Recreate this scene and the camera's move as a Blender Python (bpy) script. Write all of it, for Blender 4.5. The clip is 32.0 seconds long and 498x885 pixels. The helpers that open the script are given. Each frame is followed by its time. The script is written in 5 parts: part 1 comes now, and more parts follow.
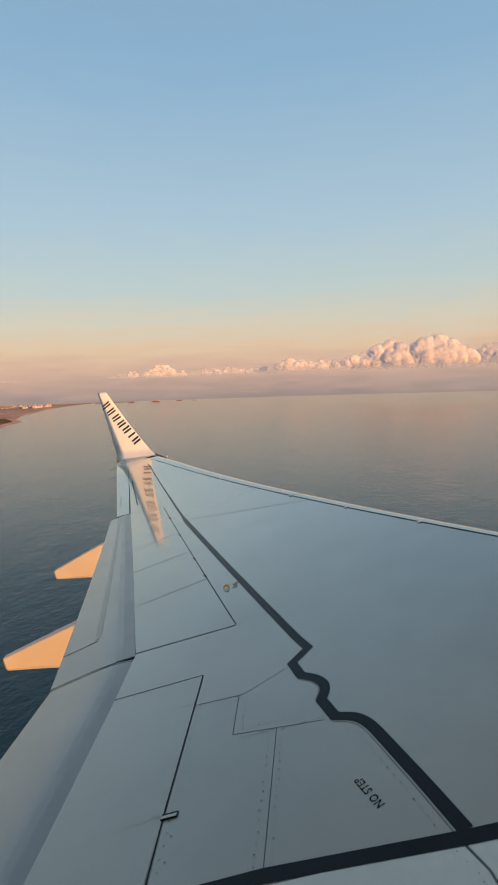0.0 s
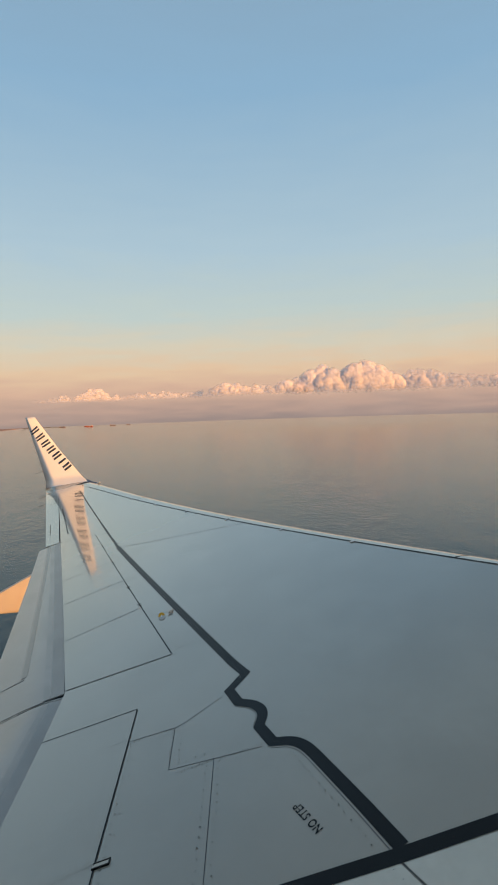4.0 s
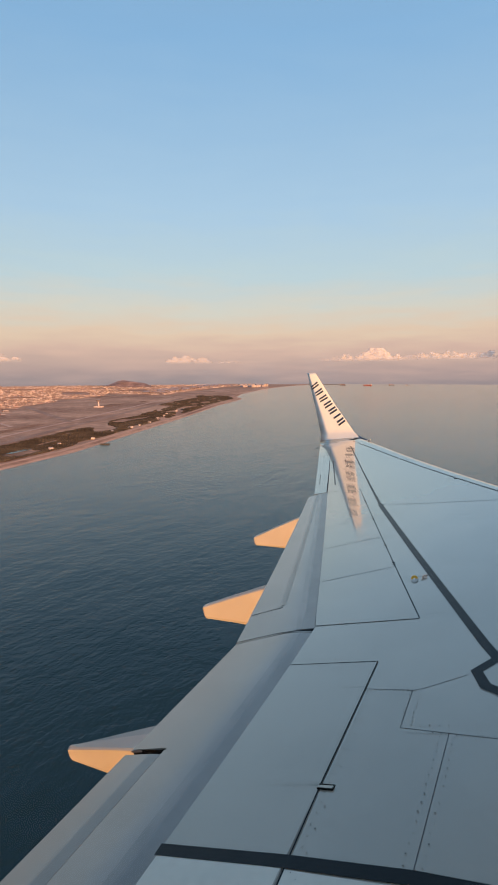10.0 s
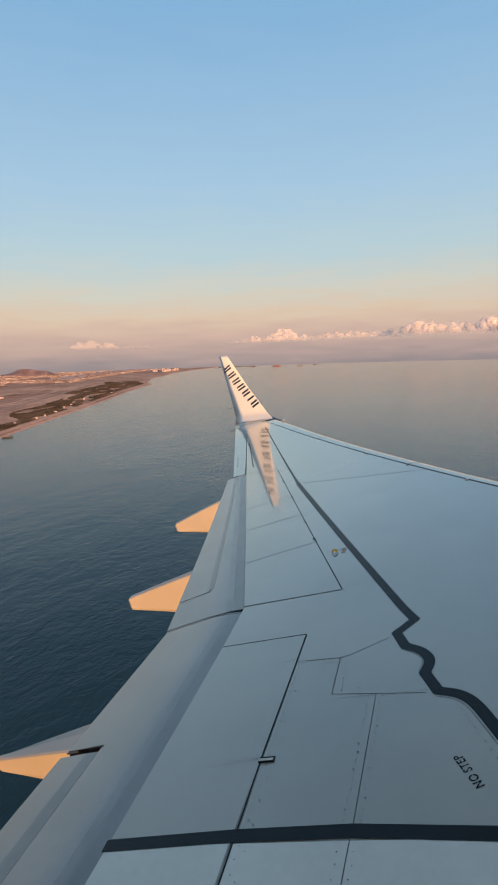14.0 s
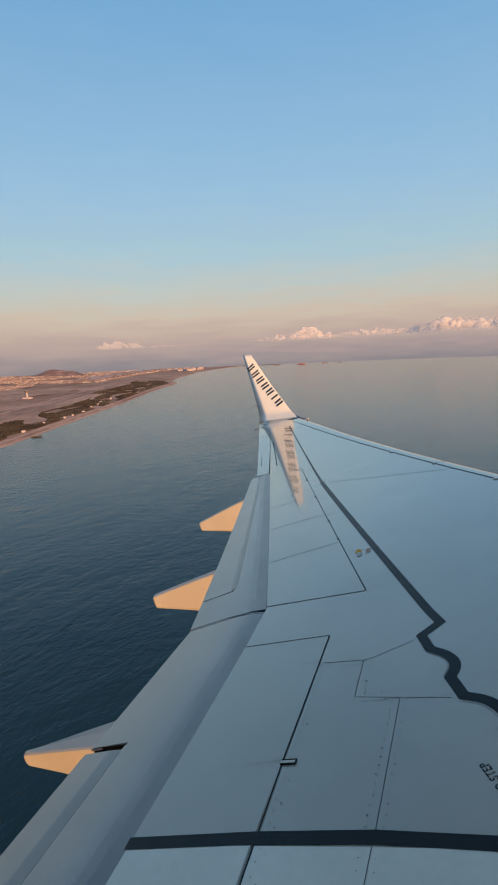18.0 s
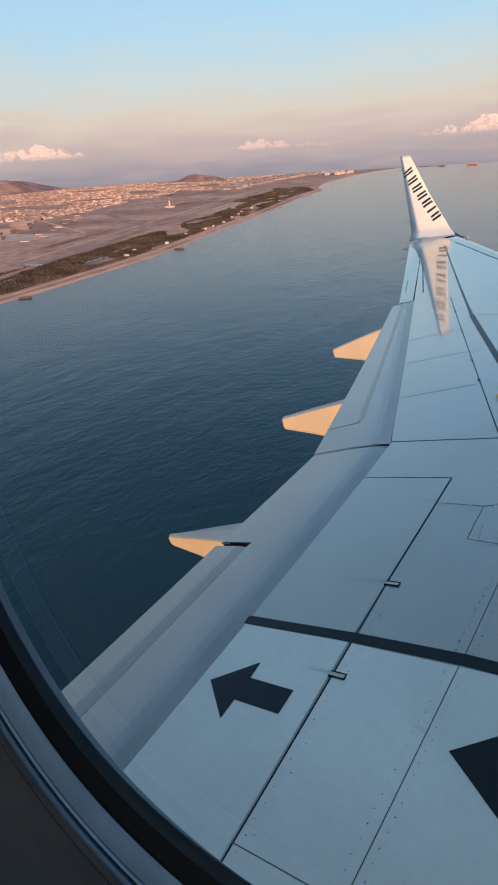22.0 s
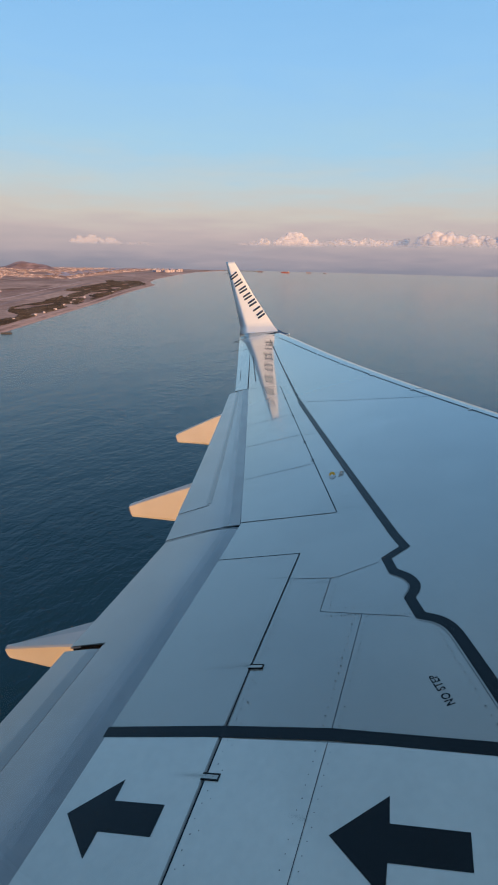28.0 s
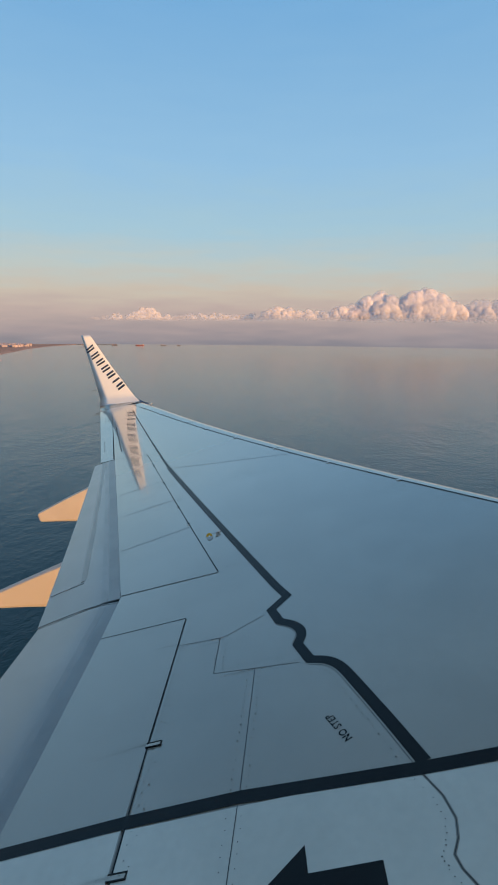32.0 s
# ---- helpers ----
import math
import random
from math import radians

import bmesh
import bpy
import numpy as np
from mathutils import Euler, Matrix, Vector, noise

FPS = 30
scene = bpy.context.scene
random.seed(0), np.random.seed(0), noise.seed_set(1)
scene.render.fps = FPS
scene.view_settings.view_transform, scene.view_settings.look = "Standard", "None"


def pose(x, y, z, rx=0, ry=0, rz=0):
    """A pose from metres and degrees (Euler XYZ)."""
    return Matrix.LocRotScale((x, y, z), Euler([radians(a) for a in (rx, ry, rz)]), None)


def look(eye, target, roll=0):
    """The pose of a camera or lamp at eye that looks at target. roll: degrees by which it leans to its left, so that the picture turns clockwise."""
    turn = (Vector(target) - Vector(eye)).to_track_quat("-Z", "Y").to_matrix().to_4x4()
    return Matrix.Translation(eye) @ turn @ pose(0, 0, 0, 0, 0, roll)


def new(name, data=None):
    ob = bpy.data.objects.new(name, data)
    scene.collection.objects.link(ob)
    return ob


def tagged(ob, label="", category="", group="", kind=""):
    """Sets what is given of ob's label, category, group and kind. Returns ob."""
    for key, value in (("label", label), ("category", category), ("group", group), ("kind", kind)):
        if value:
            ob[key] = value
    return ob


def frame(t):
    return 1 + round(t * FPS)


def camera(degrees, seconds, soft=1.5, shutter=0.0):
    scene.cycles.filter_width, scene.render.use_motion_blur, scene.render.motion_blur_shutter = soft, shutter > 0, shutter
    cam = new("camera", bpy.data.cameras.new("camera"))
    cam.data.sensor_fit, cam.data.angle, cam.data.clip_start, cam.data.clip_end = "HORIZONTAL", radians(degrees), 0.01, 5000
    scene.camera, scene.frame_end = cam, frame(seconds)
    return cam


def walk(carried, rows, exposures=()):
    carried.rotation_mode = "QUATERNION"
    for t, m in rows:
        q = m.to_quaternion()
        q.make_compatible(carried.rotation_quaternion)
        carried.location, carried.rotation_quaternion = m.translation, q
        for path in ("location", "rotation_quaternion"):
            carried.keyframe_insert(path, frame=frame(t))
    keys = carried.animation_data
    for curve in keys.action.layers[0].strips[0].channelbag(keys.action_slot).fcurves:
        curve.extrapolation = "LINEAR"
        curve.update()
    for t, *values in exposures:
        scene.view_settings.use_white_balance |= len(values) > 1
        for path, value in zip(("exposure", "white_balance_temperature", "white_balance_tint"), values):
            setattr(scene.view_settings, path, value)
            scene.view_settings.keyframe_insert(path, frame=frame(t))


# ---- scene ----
# Camera poses in the aircraft's own axes: x forward, y outboard, z up; metres and degrees.
PATH = [
    (0, -0.0566, -0.0446, -0.0174, 91.205, 18.020, 6.317),
    (0.5, -0.0720, -0.0584, -0.0109, 90.492, 18.624, 1.012),
    (1, -0.0817, -0.0719, -0.0018, 90.450, 18.784, -2.943),
    (1.5, -0.0863, -0.0707, 0.0093, 90.467, 18.076, -5.219),
    (2, -0.0856, -0.0796, 0.0073, 91.066, 18.225, -5.125),
    (2.5, -0.0818, -0.0751, -0.0037, 91.723, 18.472, -4.047),
    (4.5, -0.0329, -0.0337, -0.0337, 91.672, 18.985, 2.228),
    (5, -0.0205, -0.0207, -0.0421, 92.256, 18.393, 8.100),
    (5.5, -0.0003, 0.0008, -0.0470, 92.034, 18.080, 14.589),
    (6, 0.0165, 0.0130, -0.0567, 91.199, 17.648, 20.421),
    (6.5, 0.0276, 0.0221, -0.0628, 90.919, 17.549, 25.008),
    (7, 0.0305, 0.0275, -0.0710, 91.500, 16.906, 29.428),
    (7.5, 0.0324, 0.0346, -0.0746, 92.587, 15.919, 33.306),
    (8, 0.0298, 0.0319, -0.0782, 94.026, 14.521, 34.486),
    (8.5, 0.0289, 0.0257, -0.0844, 94.759, 13.507, 32.873),
    (9, 0.0283, 0.0177, -0.0814, 95.142, 12.967, 31.173),
    (9.5, 0.0274, 0.0138, -0.0849, 95.391, 12.449, 29.787),
    (10, 0.0264, 0.0123, -0.0828, 95.443, 12.383, 29.055),
    (10.5, 0.0271, 0.0060, -0.0835, 95.337, 12.811, 28.784),
    (11, 0.0296, 0.0068, -0.0844, 95.154, 13.280, 28.541),
    (11.5, 0.0313, 0.0070, -0.0847, 94.981, 13.897, 28.345),
    (12, 0.0284, 0.0045, -0.0839, 94.604, 14.233, 28.042),
    (12.5, 0.0267, 0.0014, -0.0791, 94.111, 14.763, 27.577),
    (13, 0.0220, -0.0088, -0.0706, 93.451, 15.273, 26.651),
    (13.5, 0.0030, -0.0155, -0.0529, 92.422, 15.520, 23.593),
    (14, -0.0082, -0.0220, -0.0468, 91.330, 15.934, 19.682),
    (14.5, -0.0099, -0.0264, -0.0423, 90.787, 15.898, 16.729),
    (16.5, -0.0012, -0.0276, -0.0475, 91.924, 16.688, 15.597),
    (17, -0.0013, -0.0192, -0.0509, 92.726, 16.874, 17.476),
    (17.5, 0.0057, -0.0047, -0.0477, 92.079, 16.857, 19.395),
    (18, 0.0075, -0.0016, -0.0437, 91.942, 16.036, 22.470),
    (18.5, 0.0142, -0.0036, -0.0469, 92.602, 15.027, 25.639),
    (19, 0.0202, -0.0019, -0.0454, 91.881, 14.401, 29.656),
    (19.5, 0.0228, 0.0295, -0.0292, 87.337, 14.537, 33.513),
    (20, 0.0275, 0.0544, -0.0148, 82.483, 14.626, 36.182),
    (20.5, 0.0244, 0.0566, -0.0055, 79.348, 14.573, 37.302),
    (21, 0.0242, 0.0602, -0.0002, 77.147, 14.212, 37.654),
    (21.5, 0.0260, 0.0578, 0.0050, 76.570, 13.815, 37.785),
    (22, 0.0277, 0.0590, 0.0068, 76.663, 13.399, 37.631),
    (22.5, 0.0246, 0.0539, 0.0124, 76.725, 12.771, 37.163),
    (23, 0.0223, 0.0504, 0.0142, 76.652, 12.365, 36.783),
    (23.5, 0.0118, 0.0457, 0.0190, 76.452, 12.141, 36.400),
    (24, 0.0119, 0.0400, 0.0222, 76.444, 12.245, 36.162),
    (24.5, 0.0194, 0.0374, 0.0278, 76.492, 12.686, 36.111),
    (26.5, 0.0103, 0.0437, 0.0431, 77.266, 13.454, 33.136),
    (27, 0.0045, 0.0276, 0.0434, 78.381, 13.160, 28.596),
    (27.5, -0.0060, 0.0110, 0.0468, 79.959, 12.974, 23.077),
    (28, -0.0167, 0.0033, 0.0463, 81.627, 12.862, 19.910),
    (28.5, -0.0173, -0.0046, 0.0421, 83.184, 13.009, 18.451),
    (29, -0.0208, -0.0110, 0.0385, 84.433, 13.252, 17.445),
    (29.5, -0.0208, -0.0138, 0.0327, 85.450, 13.695, 16.734),
    (30, -0.0249, -0.0255, 0.0372, 86.282, 14.088, 15.636),
    (30.5, -0.0330, -0.0408, 0.0333, 86.333, 14.929, 13.461),
    (31, -0.0523, -0.0588, 0.0290, 85.690, 15.664, 9.955),
    (31.5, -0.0652, -0.0864, 0.0363, 85.246, 15.783, 6.682),
    (32, -0.0698, -0.1010, 0.0371, 85.128, 15.800, 4.471),
]
# The aircraft's attitude: the way that is up in the world, in the aircraft's axes.
UP = Vector((0.289, -0.099, 0.952)).normalized()
SIDE = (Vector((0, 1, 0)) - UP * UP.y).normalized()
AHEAD = SIDE.cross(UP)
A = Matrix((AHEAD, SIDE, UP)).to_4x4()

cam = camera(50.48, 32.0, soft=1.7)
EXPOSURE = [(0, -0.05, 7050, 10), (6, -0.05, 7250, 10), (9, 0.0, 6450, 10), (13, 0.0, 6350, 9), (17, -0.25, 6000, 5), (19, -0.1, 5750, 4), (20, 0.0, 5800, 5), (21, 0.1, 5600, 5), (24.5, 0.1, 5450, 5), (28, -0.1, 5150, 3), (30, -0.2, 5000, 1), (32, -0.2, 5550, 2)]
walk(cam, [(t, A @ pose(x, y, z, rx, ry, rz)) for t, x, y, z, rx, ry, rz in PATH], EXPOSURE)

# ---- world and sun ----
SEA = -120.0
SUN_EL, SUN_AZ = 6.5, 232.0   # degrees; azimuth from ahead (+y), to the left


def linear(r, g, b):
    return tuple(((c / 255 + 0.055) / 1.055) ** 2.4 if c > 10 else c / 255 / 12.92 for c in (r, g, b)) + (1,)


def build_world():
    w = bpy.data.worlds.new("sky")
    scene.world = w
    w.use_nodes = True
    nt = w.node_tree
    nt.nodes.clear()
    n, k = nt.nodes.new, nt.links.new
    out = n("ShaderNodeOutputWorld")
    geo = n("ShaderNodeTexCoord")
    sep = n("ShaderNodeSeparateXYZ")
    k(geo.outputs["Generated"], sep.inputs[0])
    arc = n("ShaderNodeMath")
    arc.operation = "ARCSINE"
    k(sep.outputs["Z"], arc.inputs[0])
    to = n("ShaderNodeMapRange")
    to.inputs["From Min"].default_value, to.inputs["From Max"].default_value = radians(-10), radians(90)
    k(arc.outputs[0], to.inputs["Value"])
    ramp = n("ShaderNodeValToRGB")
    stops = [(-10, (120, 124, 130)), (-1.4, (160, 146, 148)), (0.4, (194, 167, 160)), (2.2, (216, 182, 168)), (4, (228, 200, 176)),
             (6.5, (216, 211, 198)), (10, (192, 212, 218)), (16, (174, 205, 228)), (30, (140, 184, 222)), (55, (132, 156, 180)), (90, (136, 150, 164))]
    els = ramp.color_ramp.elements
    while len(els) < len(stops):
        els.new(0.5)
    for e, (deg, col) in zip(els, stops):
        e.position, e.color = (deg + 10) / 100, linear(*col)
    # soft streaks of haze low in the sky
    mp = n("ShaderNodeMapping")
    mp.inputs["Scale"].default_value = (9, 9, 64)
    k(geo.outputs["Generated"], mp.inputs[0])
    nz = n("ShaderNodeTexNoise")
    nz.inputs["Scale"].default_value, nz.inputs["Detail"].default_value = 1.0, 4
    k(mp.outputs[0], nz.inputs["Vector"])
    off = n("ShaderNodeMath")
    off.operation = "MULTIPLY_ADD"
    off.inputs[1].default_value, off.inputs[2].default_value = 0.034, -0.017
    k(nz.outputs["Fac"], off.inputs[0])
    add = n("ShaderNodeMath")
    k(to.outputs[0], add.inputs[0])
    k(off.outputs[0], add.inputs[1])
    k(add.outputs[0], ramp.inputs[0])
    bg = n("ShaderNodeBackground")
    bg.inputs["Strength"].default_value = 0.93
    k(ramp.outputs[0], bg.inputs[0])
    sky = n("ShaderNodeTexSky")
    sky.sky_type, sky.sun_disc = "NISHITA", False
    sky.sun_elevation, sky.sun_rotation = radians(SUN_EL), radians(-SUN_AZ)
    bg2 = n("ShaderNodeBackground")
    bg2.inputs["Strength"].default_value = 0.012
    k(sky.outputs[0], bg2.inputs[0])
    both = n("ShaderNodeAddShader")
    k(bg.outputs[0], both.inputs[0])
    k(bg2.outputs[0], both.inputs[1])
    k(both.outputs[0], out.inputs[0])


build_world()
lamp = bpy.data.lights.new("sun", "SUN")
lamp.energy, lamp.angle, lamp.color = 9.0, radians(0.6), (1.0, 0.48, 0.16)
sun = new("sun", lamp)
a, e = radians(SUN_AZ), radians(SUN_EL)
sun_way = Vector((-math.sin(a) * math.cos(e), math.cos(a) * math.cos(e), math.sin(e)))
sun.matrix_world = look(sun_way * 100, (0, 0, 0))


# ---- materials ----
def material(name, colour, rough=0.5, metal=0.0, coat=0.0, vary=0.0, scale=3.0, fine=0.0, fine_scale=60.0, bump=0.0, second=None, spread=(0.4, 0.6), by_object=0.0, spec=0.5):
    m = bpy.data.materials.new(name)
    m.use_nodes = True
    nt = m.node_tree
    n, k = nt.nodes.new, nt.links.new
    b = nt.nodes["Principled BSDF"]
    b.inputs["Base Color"].default_value = (*colour, 1)
    b.inputs["Roughness"].default_value = rough
    b.inputs["Metallic"].default_value = metal
    b.inputs["Coat Weight"].default_value = coat
    b.inputs["Coat Roughness"].default_value = 0.04
    b.inputs["Specular IOR Level"].default_value = spec
    if vary or second:
        tc = n("ShaderNodeTexCoord")
        big = n("ShaderNodeTexNoise")
        big.inputs["Scale"].default_value, big.inputs["Detail"].default_value = scale, 6
        k(tc.outputs["Object"], big.inputs["Vector"])
        ramp = n("ShaderNodeValToRGB")
        lo, hi = ramp.color_ramp.elements
        lo.position, hi.position = spread
        lo.color = (*[c * (1 - vary) for c in colour], 1)
        hi.color = (*(second or [min(1, c * (1 + vary * 0.6)) for c in colour]), 1)
        k(big.outputs["Fac"], ramp.inputs[0])
        col = ramp.outputs[0]
        small = n("ShaderNodeTexNoise")
        small.inputs["Scale"].default_value, small.inputs["Detail"].default_value = fine_scale, 4
        k(tc.outputs["Object"], small.inputs["Vector"])
        if fine:
            mr = n("ShaderNodeMapRange")
            mr.inputs["From Min"].default_value, mr.inputs["From Max"].default_value = 0.3, 0.7
            mr.inputs["To Min"].default_value, mr.inputs["To Max"].default_value = 1 - fine, 1 + fine
            k(small.outputs["Fac"], mr.inputs["Value"])
            mul = n("ShaderNodeVectorMath")
            mul.operation = "SCALE"
            k(col, mul.inputs[0])
            k(mr.outputs[0], mul.inputs["Scale"])
            col = mul.outputs[0]
        if by_object:
            oi = n("ShaderNodeObjectInfo")
            mo = n("ShaderNodeMapRange")
            mo.inputs["To Min"].default_value, mo.inputs["To Max"].default_value = 1 - by_object, 1 + by_object
            k(oi.outputs["Random"], mo.inputs["Value"])
            mu = n("ShaderNodeVectorMath")
            mu.operation = "SCALE"
            k(col, mu.inputs[0])
            k(mo.outputs[0], mu.inputs["Scale"])
            col = mu.outputs[0]
        k(col, b.inputs["Base Color"])
        if bump:
            bp = n("ShaderNodeBump")
            bp.inputs["Strength"].default_value, bp.inputs["Distance"].default_value = bump, 0.02
            k(small.outputs["Fac"], bp.inputs["Height"])
            k(bp.outputs[0], b.inputs["Normal"])
    return m


PAINT = material("wing_paint", (0.392, 0.350, 0.288), 0.16, coat=1.0, vary=0.07, scale=1.1, fine=0.025, fine_scale=25, by_object=0.04)
PAINT_PALE = material("walkway_paint", (0.69, 0.645, 0.55), 0.22, coat=0.8, vary=0.07, scale=1.3, fine=0.03, fine_scale=25)
PAINT_FLAP = material("flap_paint", (0.37, 0.328, 0.298), 0.22, coat=0.6, vary=0.08, scale=1.6, fine=0.03, fine_scale=20)
# flap paint darkened in two steps to hold the shade behind the spoilers
COVE_SHADE = material("cove_shade", (0.275, 0.262, 0.25), 0.3, coat=0.3, vary=0.10, scale=2.2, fine=0.05, fine_scale=18)
COVE_SHADE_EDGE = material("cove_shade_edge", (0.315, 0.29, 0.27), 0.26, coat=0.45, vary=0.10, scale=2.0, fine=0.04, fine_scale=18)
# darker grey: painted shade at the flap tabs, and the filler cap's plate
TAB_SHADE_AND_CAP = material("tab_shade_and_cap_grey", (0.30, 0.275, 0.25), 0.3, coat=0.4, vary=0.08, scale=1.6, fine=0.03, fine_scale=20)
WHITE = material("white_paint", (0.74, 0.74, 0.73), 0.25, coat=0.4, vary=0.03, scale=1.5, fine=0.02)
BLACK = material("black_marking", (0.007, 0.009, 0.010), 0.35, coat=0.35, vary=0.2, scale=4, fine=0.03, fine_scale=12, spec=0.05)
NAVY = material("navy_marking", (0.012, 0.02, 0.05), 0.4)
BLUE = material("blue_root_shade", (0.02, 0.06, 0.2), 0.35)
LINE_GREY = material("line_grey", (0.10, 0.105, 0.11), 0.7, spec=0.2)
def rivet_material():
    """Grey fastener heads, some cleaner than others."""
    m = material("rivet_grey", (0.2, 0.2, 0.2), 0.55, spec=0.3)
    nt = m.node_tree
    g, r = nt.nodes.new("ShaderNodeNewGeometry"), nt.nodes.new("ShaderNodeValToRGB")
    r.color_ramp.elements[0].color, r.color_ramp.elements[1].color = (0.03, 0.03, 0.03, 1), (0.22, 0.20, 0.175, 1)
    nt.links.new(g.outputs["Random Per Island"], r.inputs[0])
    nt.links.new(r.outputs[0], nt.nodes["Principled BSDF"].inputs["Base Color"])
    return m


RIVET = rivet_material()
CAPTION = material("faded_caption", (0.29, 0.262, 0.22), 0.2, coat=0.6)
SEAM = material("dark_gap", (0.035, 0.037, 0.04), 0.7)
YELLOW = material("yellow_cap", (0.70, 0.33, 0.012), 0.5, spec=0.1)
FAIRING = material("fairing_paint", (0.50, 0.46, 0.42), 0.32, coat=0.3, vary=0.06, scale=2, fine=0.02)
RUBBER = material("black_rubber", (0.008, 0.008, 0.009), 0.5)
PLASTIC = material("grey_plastic", (0.60, 0.60, 0.61), 0.35, vary=0.06, scale=20, fine=0.04, fine_scale=400, bump=0.05)
PLASTIC_MID = material("mid_grey_plastic", (0.30, 0.32, 0.35), 0.4, vary=0.08, scale=20, fine=0.05, fine_scale=400)
PLASTIC_DARK = material("dark_plastic", (0.06, 0.10, 0.13), 0.5, vary=0.08, scale=20, fine=0.05, fine_scale=400)


def sea_material():
    m = bpy.data.materials.new("sea_water")
    m.use_nodes = True
    nt = m.node_tree
    n, k = nt.nodes.new, nt.links.new
    b = nt.nodes["Principled BSDF"]
    b.inputs["Base Color"].default_value = (0.007, 0.024, 0.031, 1)
    b.inputs["Roughness"].default_value = 0.10
    b.inputs["IOR"].default_value = 1.333
    tc = n("ShaderNodeTexCoord")
    height = None
    for scale, stretch, turn, weight in ((0.34, 1.5, 35, 0.66), (0.8, 1.3, 62, 0.34), (0.12, 1.6, 28, 1.15), (0.026, 1.8, 15, 2.2)):
        mp = n("ShaderNodeMapping")
        mp.inputs["Rotation"].default_value = (0, 0, radians(turn))
        mp.inputs["Scale"].default_value = (scale, scale / stretch, scale)
        k(tc.outputs["Object"], mp.inputs[0])
        nz = n("ShaderNodeTexNoise")
        nz.inputs["Scale"].default_value, nz.inputs["Detail"].default_value, nz.inputs["Roughness"].default_value = 1.0, 3, 0.55
        k(mp.outputs[0], nz.inputs["Vector"])
        mu = n("ShaderNodeMath")
        mu.operation = "MULTIPLY"
        mu.inputs[1].default_value = weight
        k(nz.outputs["Fac"], mu.inputs[0])
        if height is None:
            height = mu.outputs[0]
        else:
            ad = n("ShaderNodeMath")
            k(height, ad.inputs[0])
            k(mu.outputs[0], ad.inputs[1])
            height = ad.outputs[0]
    bp = n("ShaderNodeBump")
    bp.inputs["Strength"].default_value, bp.inputs["Distance"].default_value = 0.46, 1.0
    k(height, bp.inputs["Height"])
    k(bp.outputs[0], b.inputs["Normal"])
    return m


SEA_WATER = sea_material()
EARTH = material("coastal_plain", (0.44, 0.245, 0.18), 0.9, scale=0.006, second=(0.58, 0.35, 0.255), spread=(0.35, 0.65), vary=0.25, fine=0.25, fine_scale=0.05, spec=0.05)
SAND = material("beach_sand", (0.62, 0.37, 0.275), 0.9, vary=0.1, scale=0.02, fine=0.08, fine_scale=0.3, spec=0.05)
WOODS = material("pine_foliage", (0.070, 0.056, 0.046), 0.9, vary=0.35, scale=0.03, fine=0.2, fine_scale=0.3, spec=0.05)
GRASS = material("dry_grass", (0.34, 0.18, 0.12), 0.9, vary=0.25, scale=0.01, fine=0.2, fine_scale=0.1, spec=0.05)
TARMAC = material("runway_asphalt", (0.40, 0.25, 0.20), 0.85, vary=0.2, scale=0.02, fine=0.1, fine_scale=0.2, spec=0.05)
CONCRETE = material("apron_concrete", (0.62, 0.41, 0.34), 0.85, vary=0.12, scale=0.02, fine=0.08, fine_scale=0.2, spec=0.05)
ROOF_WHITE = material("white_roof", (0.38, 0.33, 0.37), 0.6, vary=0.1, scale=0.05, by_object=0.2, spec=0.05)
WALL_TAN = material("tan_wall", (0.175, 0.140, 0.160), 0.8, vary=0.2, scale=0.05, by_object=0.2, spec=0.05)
STONE = material("dark_stone", (0.075, 0.07, 0.068), 0.9, vary=0.3, scale=0.3, fine=0.2, fine_scale=2.0, spec=0.05)
HILL = material("wooded_hill", (0.27, 0.185, 0.18), 0.95, vary=0.3, scale=0.01, fine=0.2, fine_scale=0.05, spec=0.05)
SHIP_RED = material("red_hull", (0.35, 0.11, 0.08), 0.6, vary=0.1, scale=0.1)
SHIP_DARK = material("dark_hull", (0.10, 0.09, 0.10), 0.6, vary=0.1, scale=0.1)


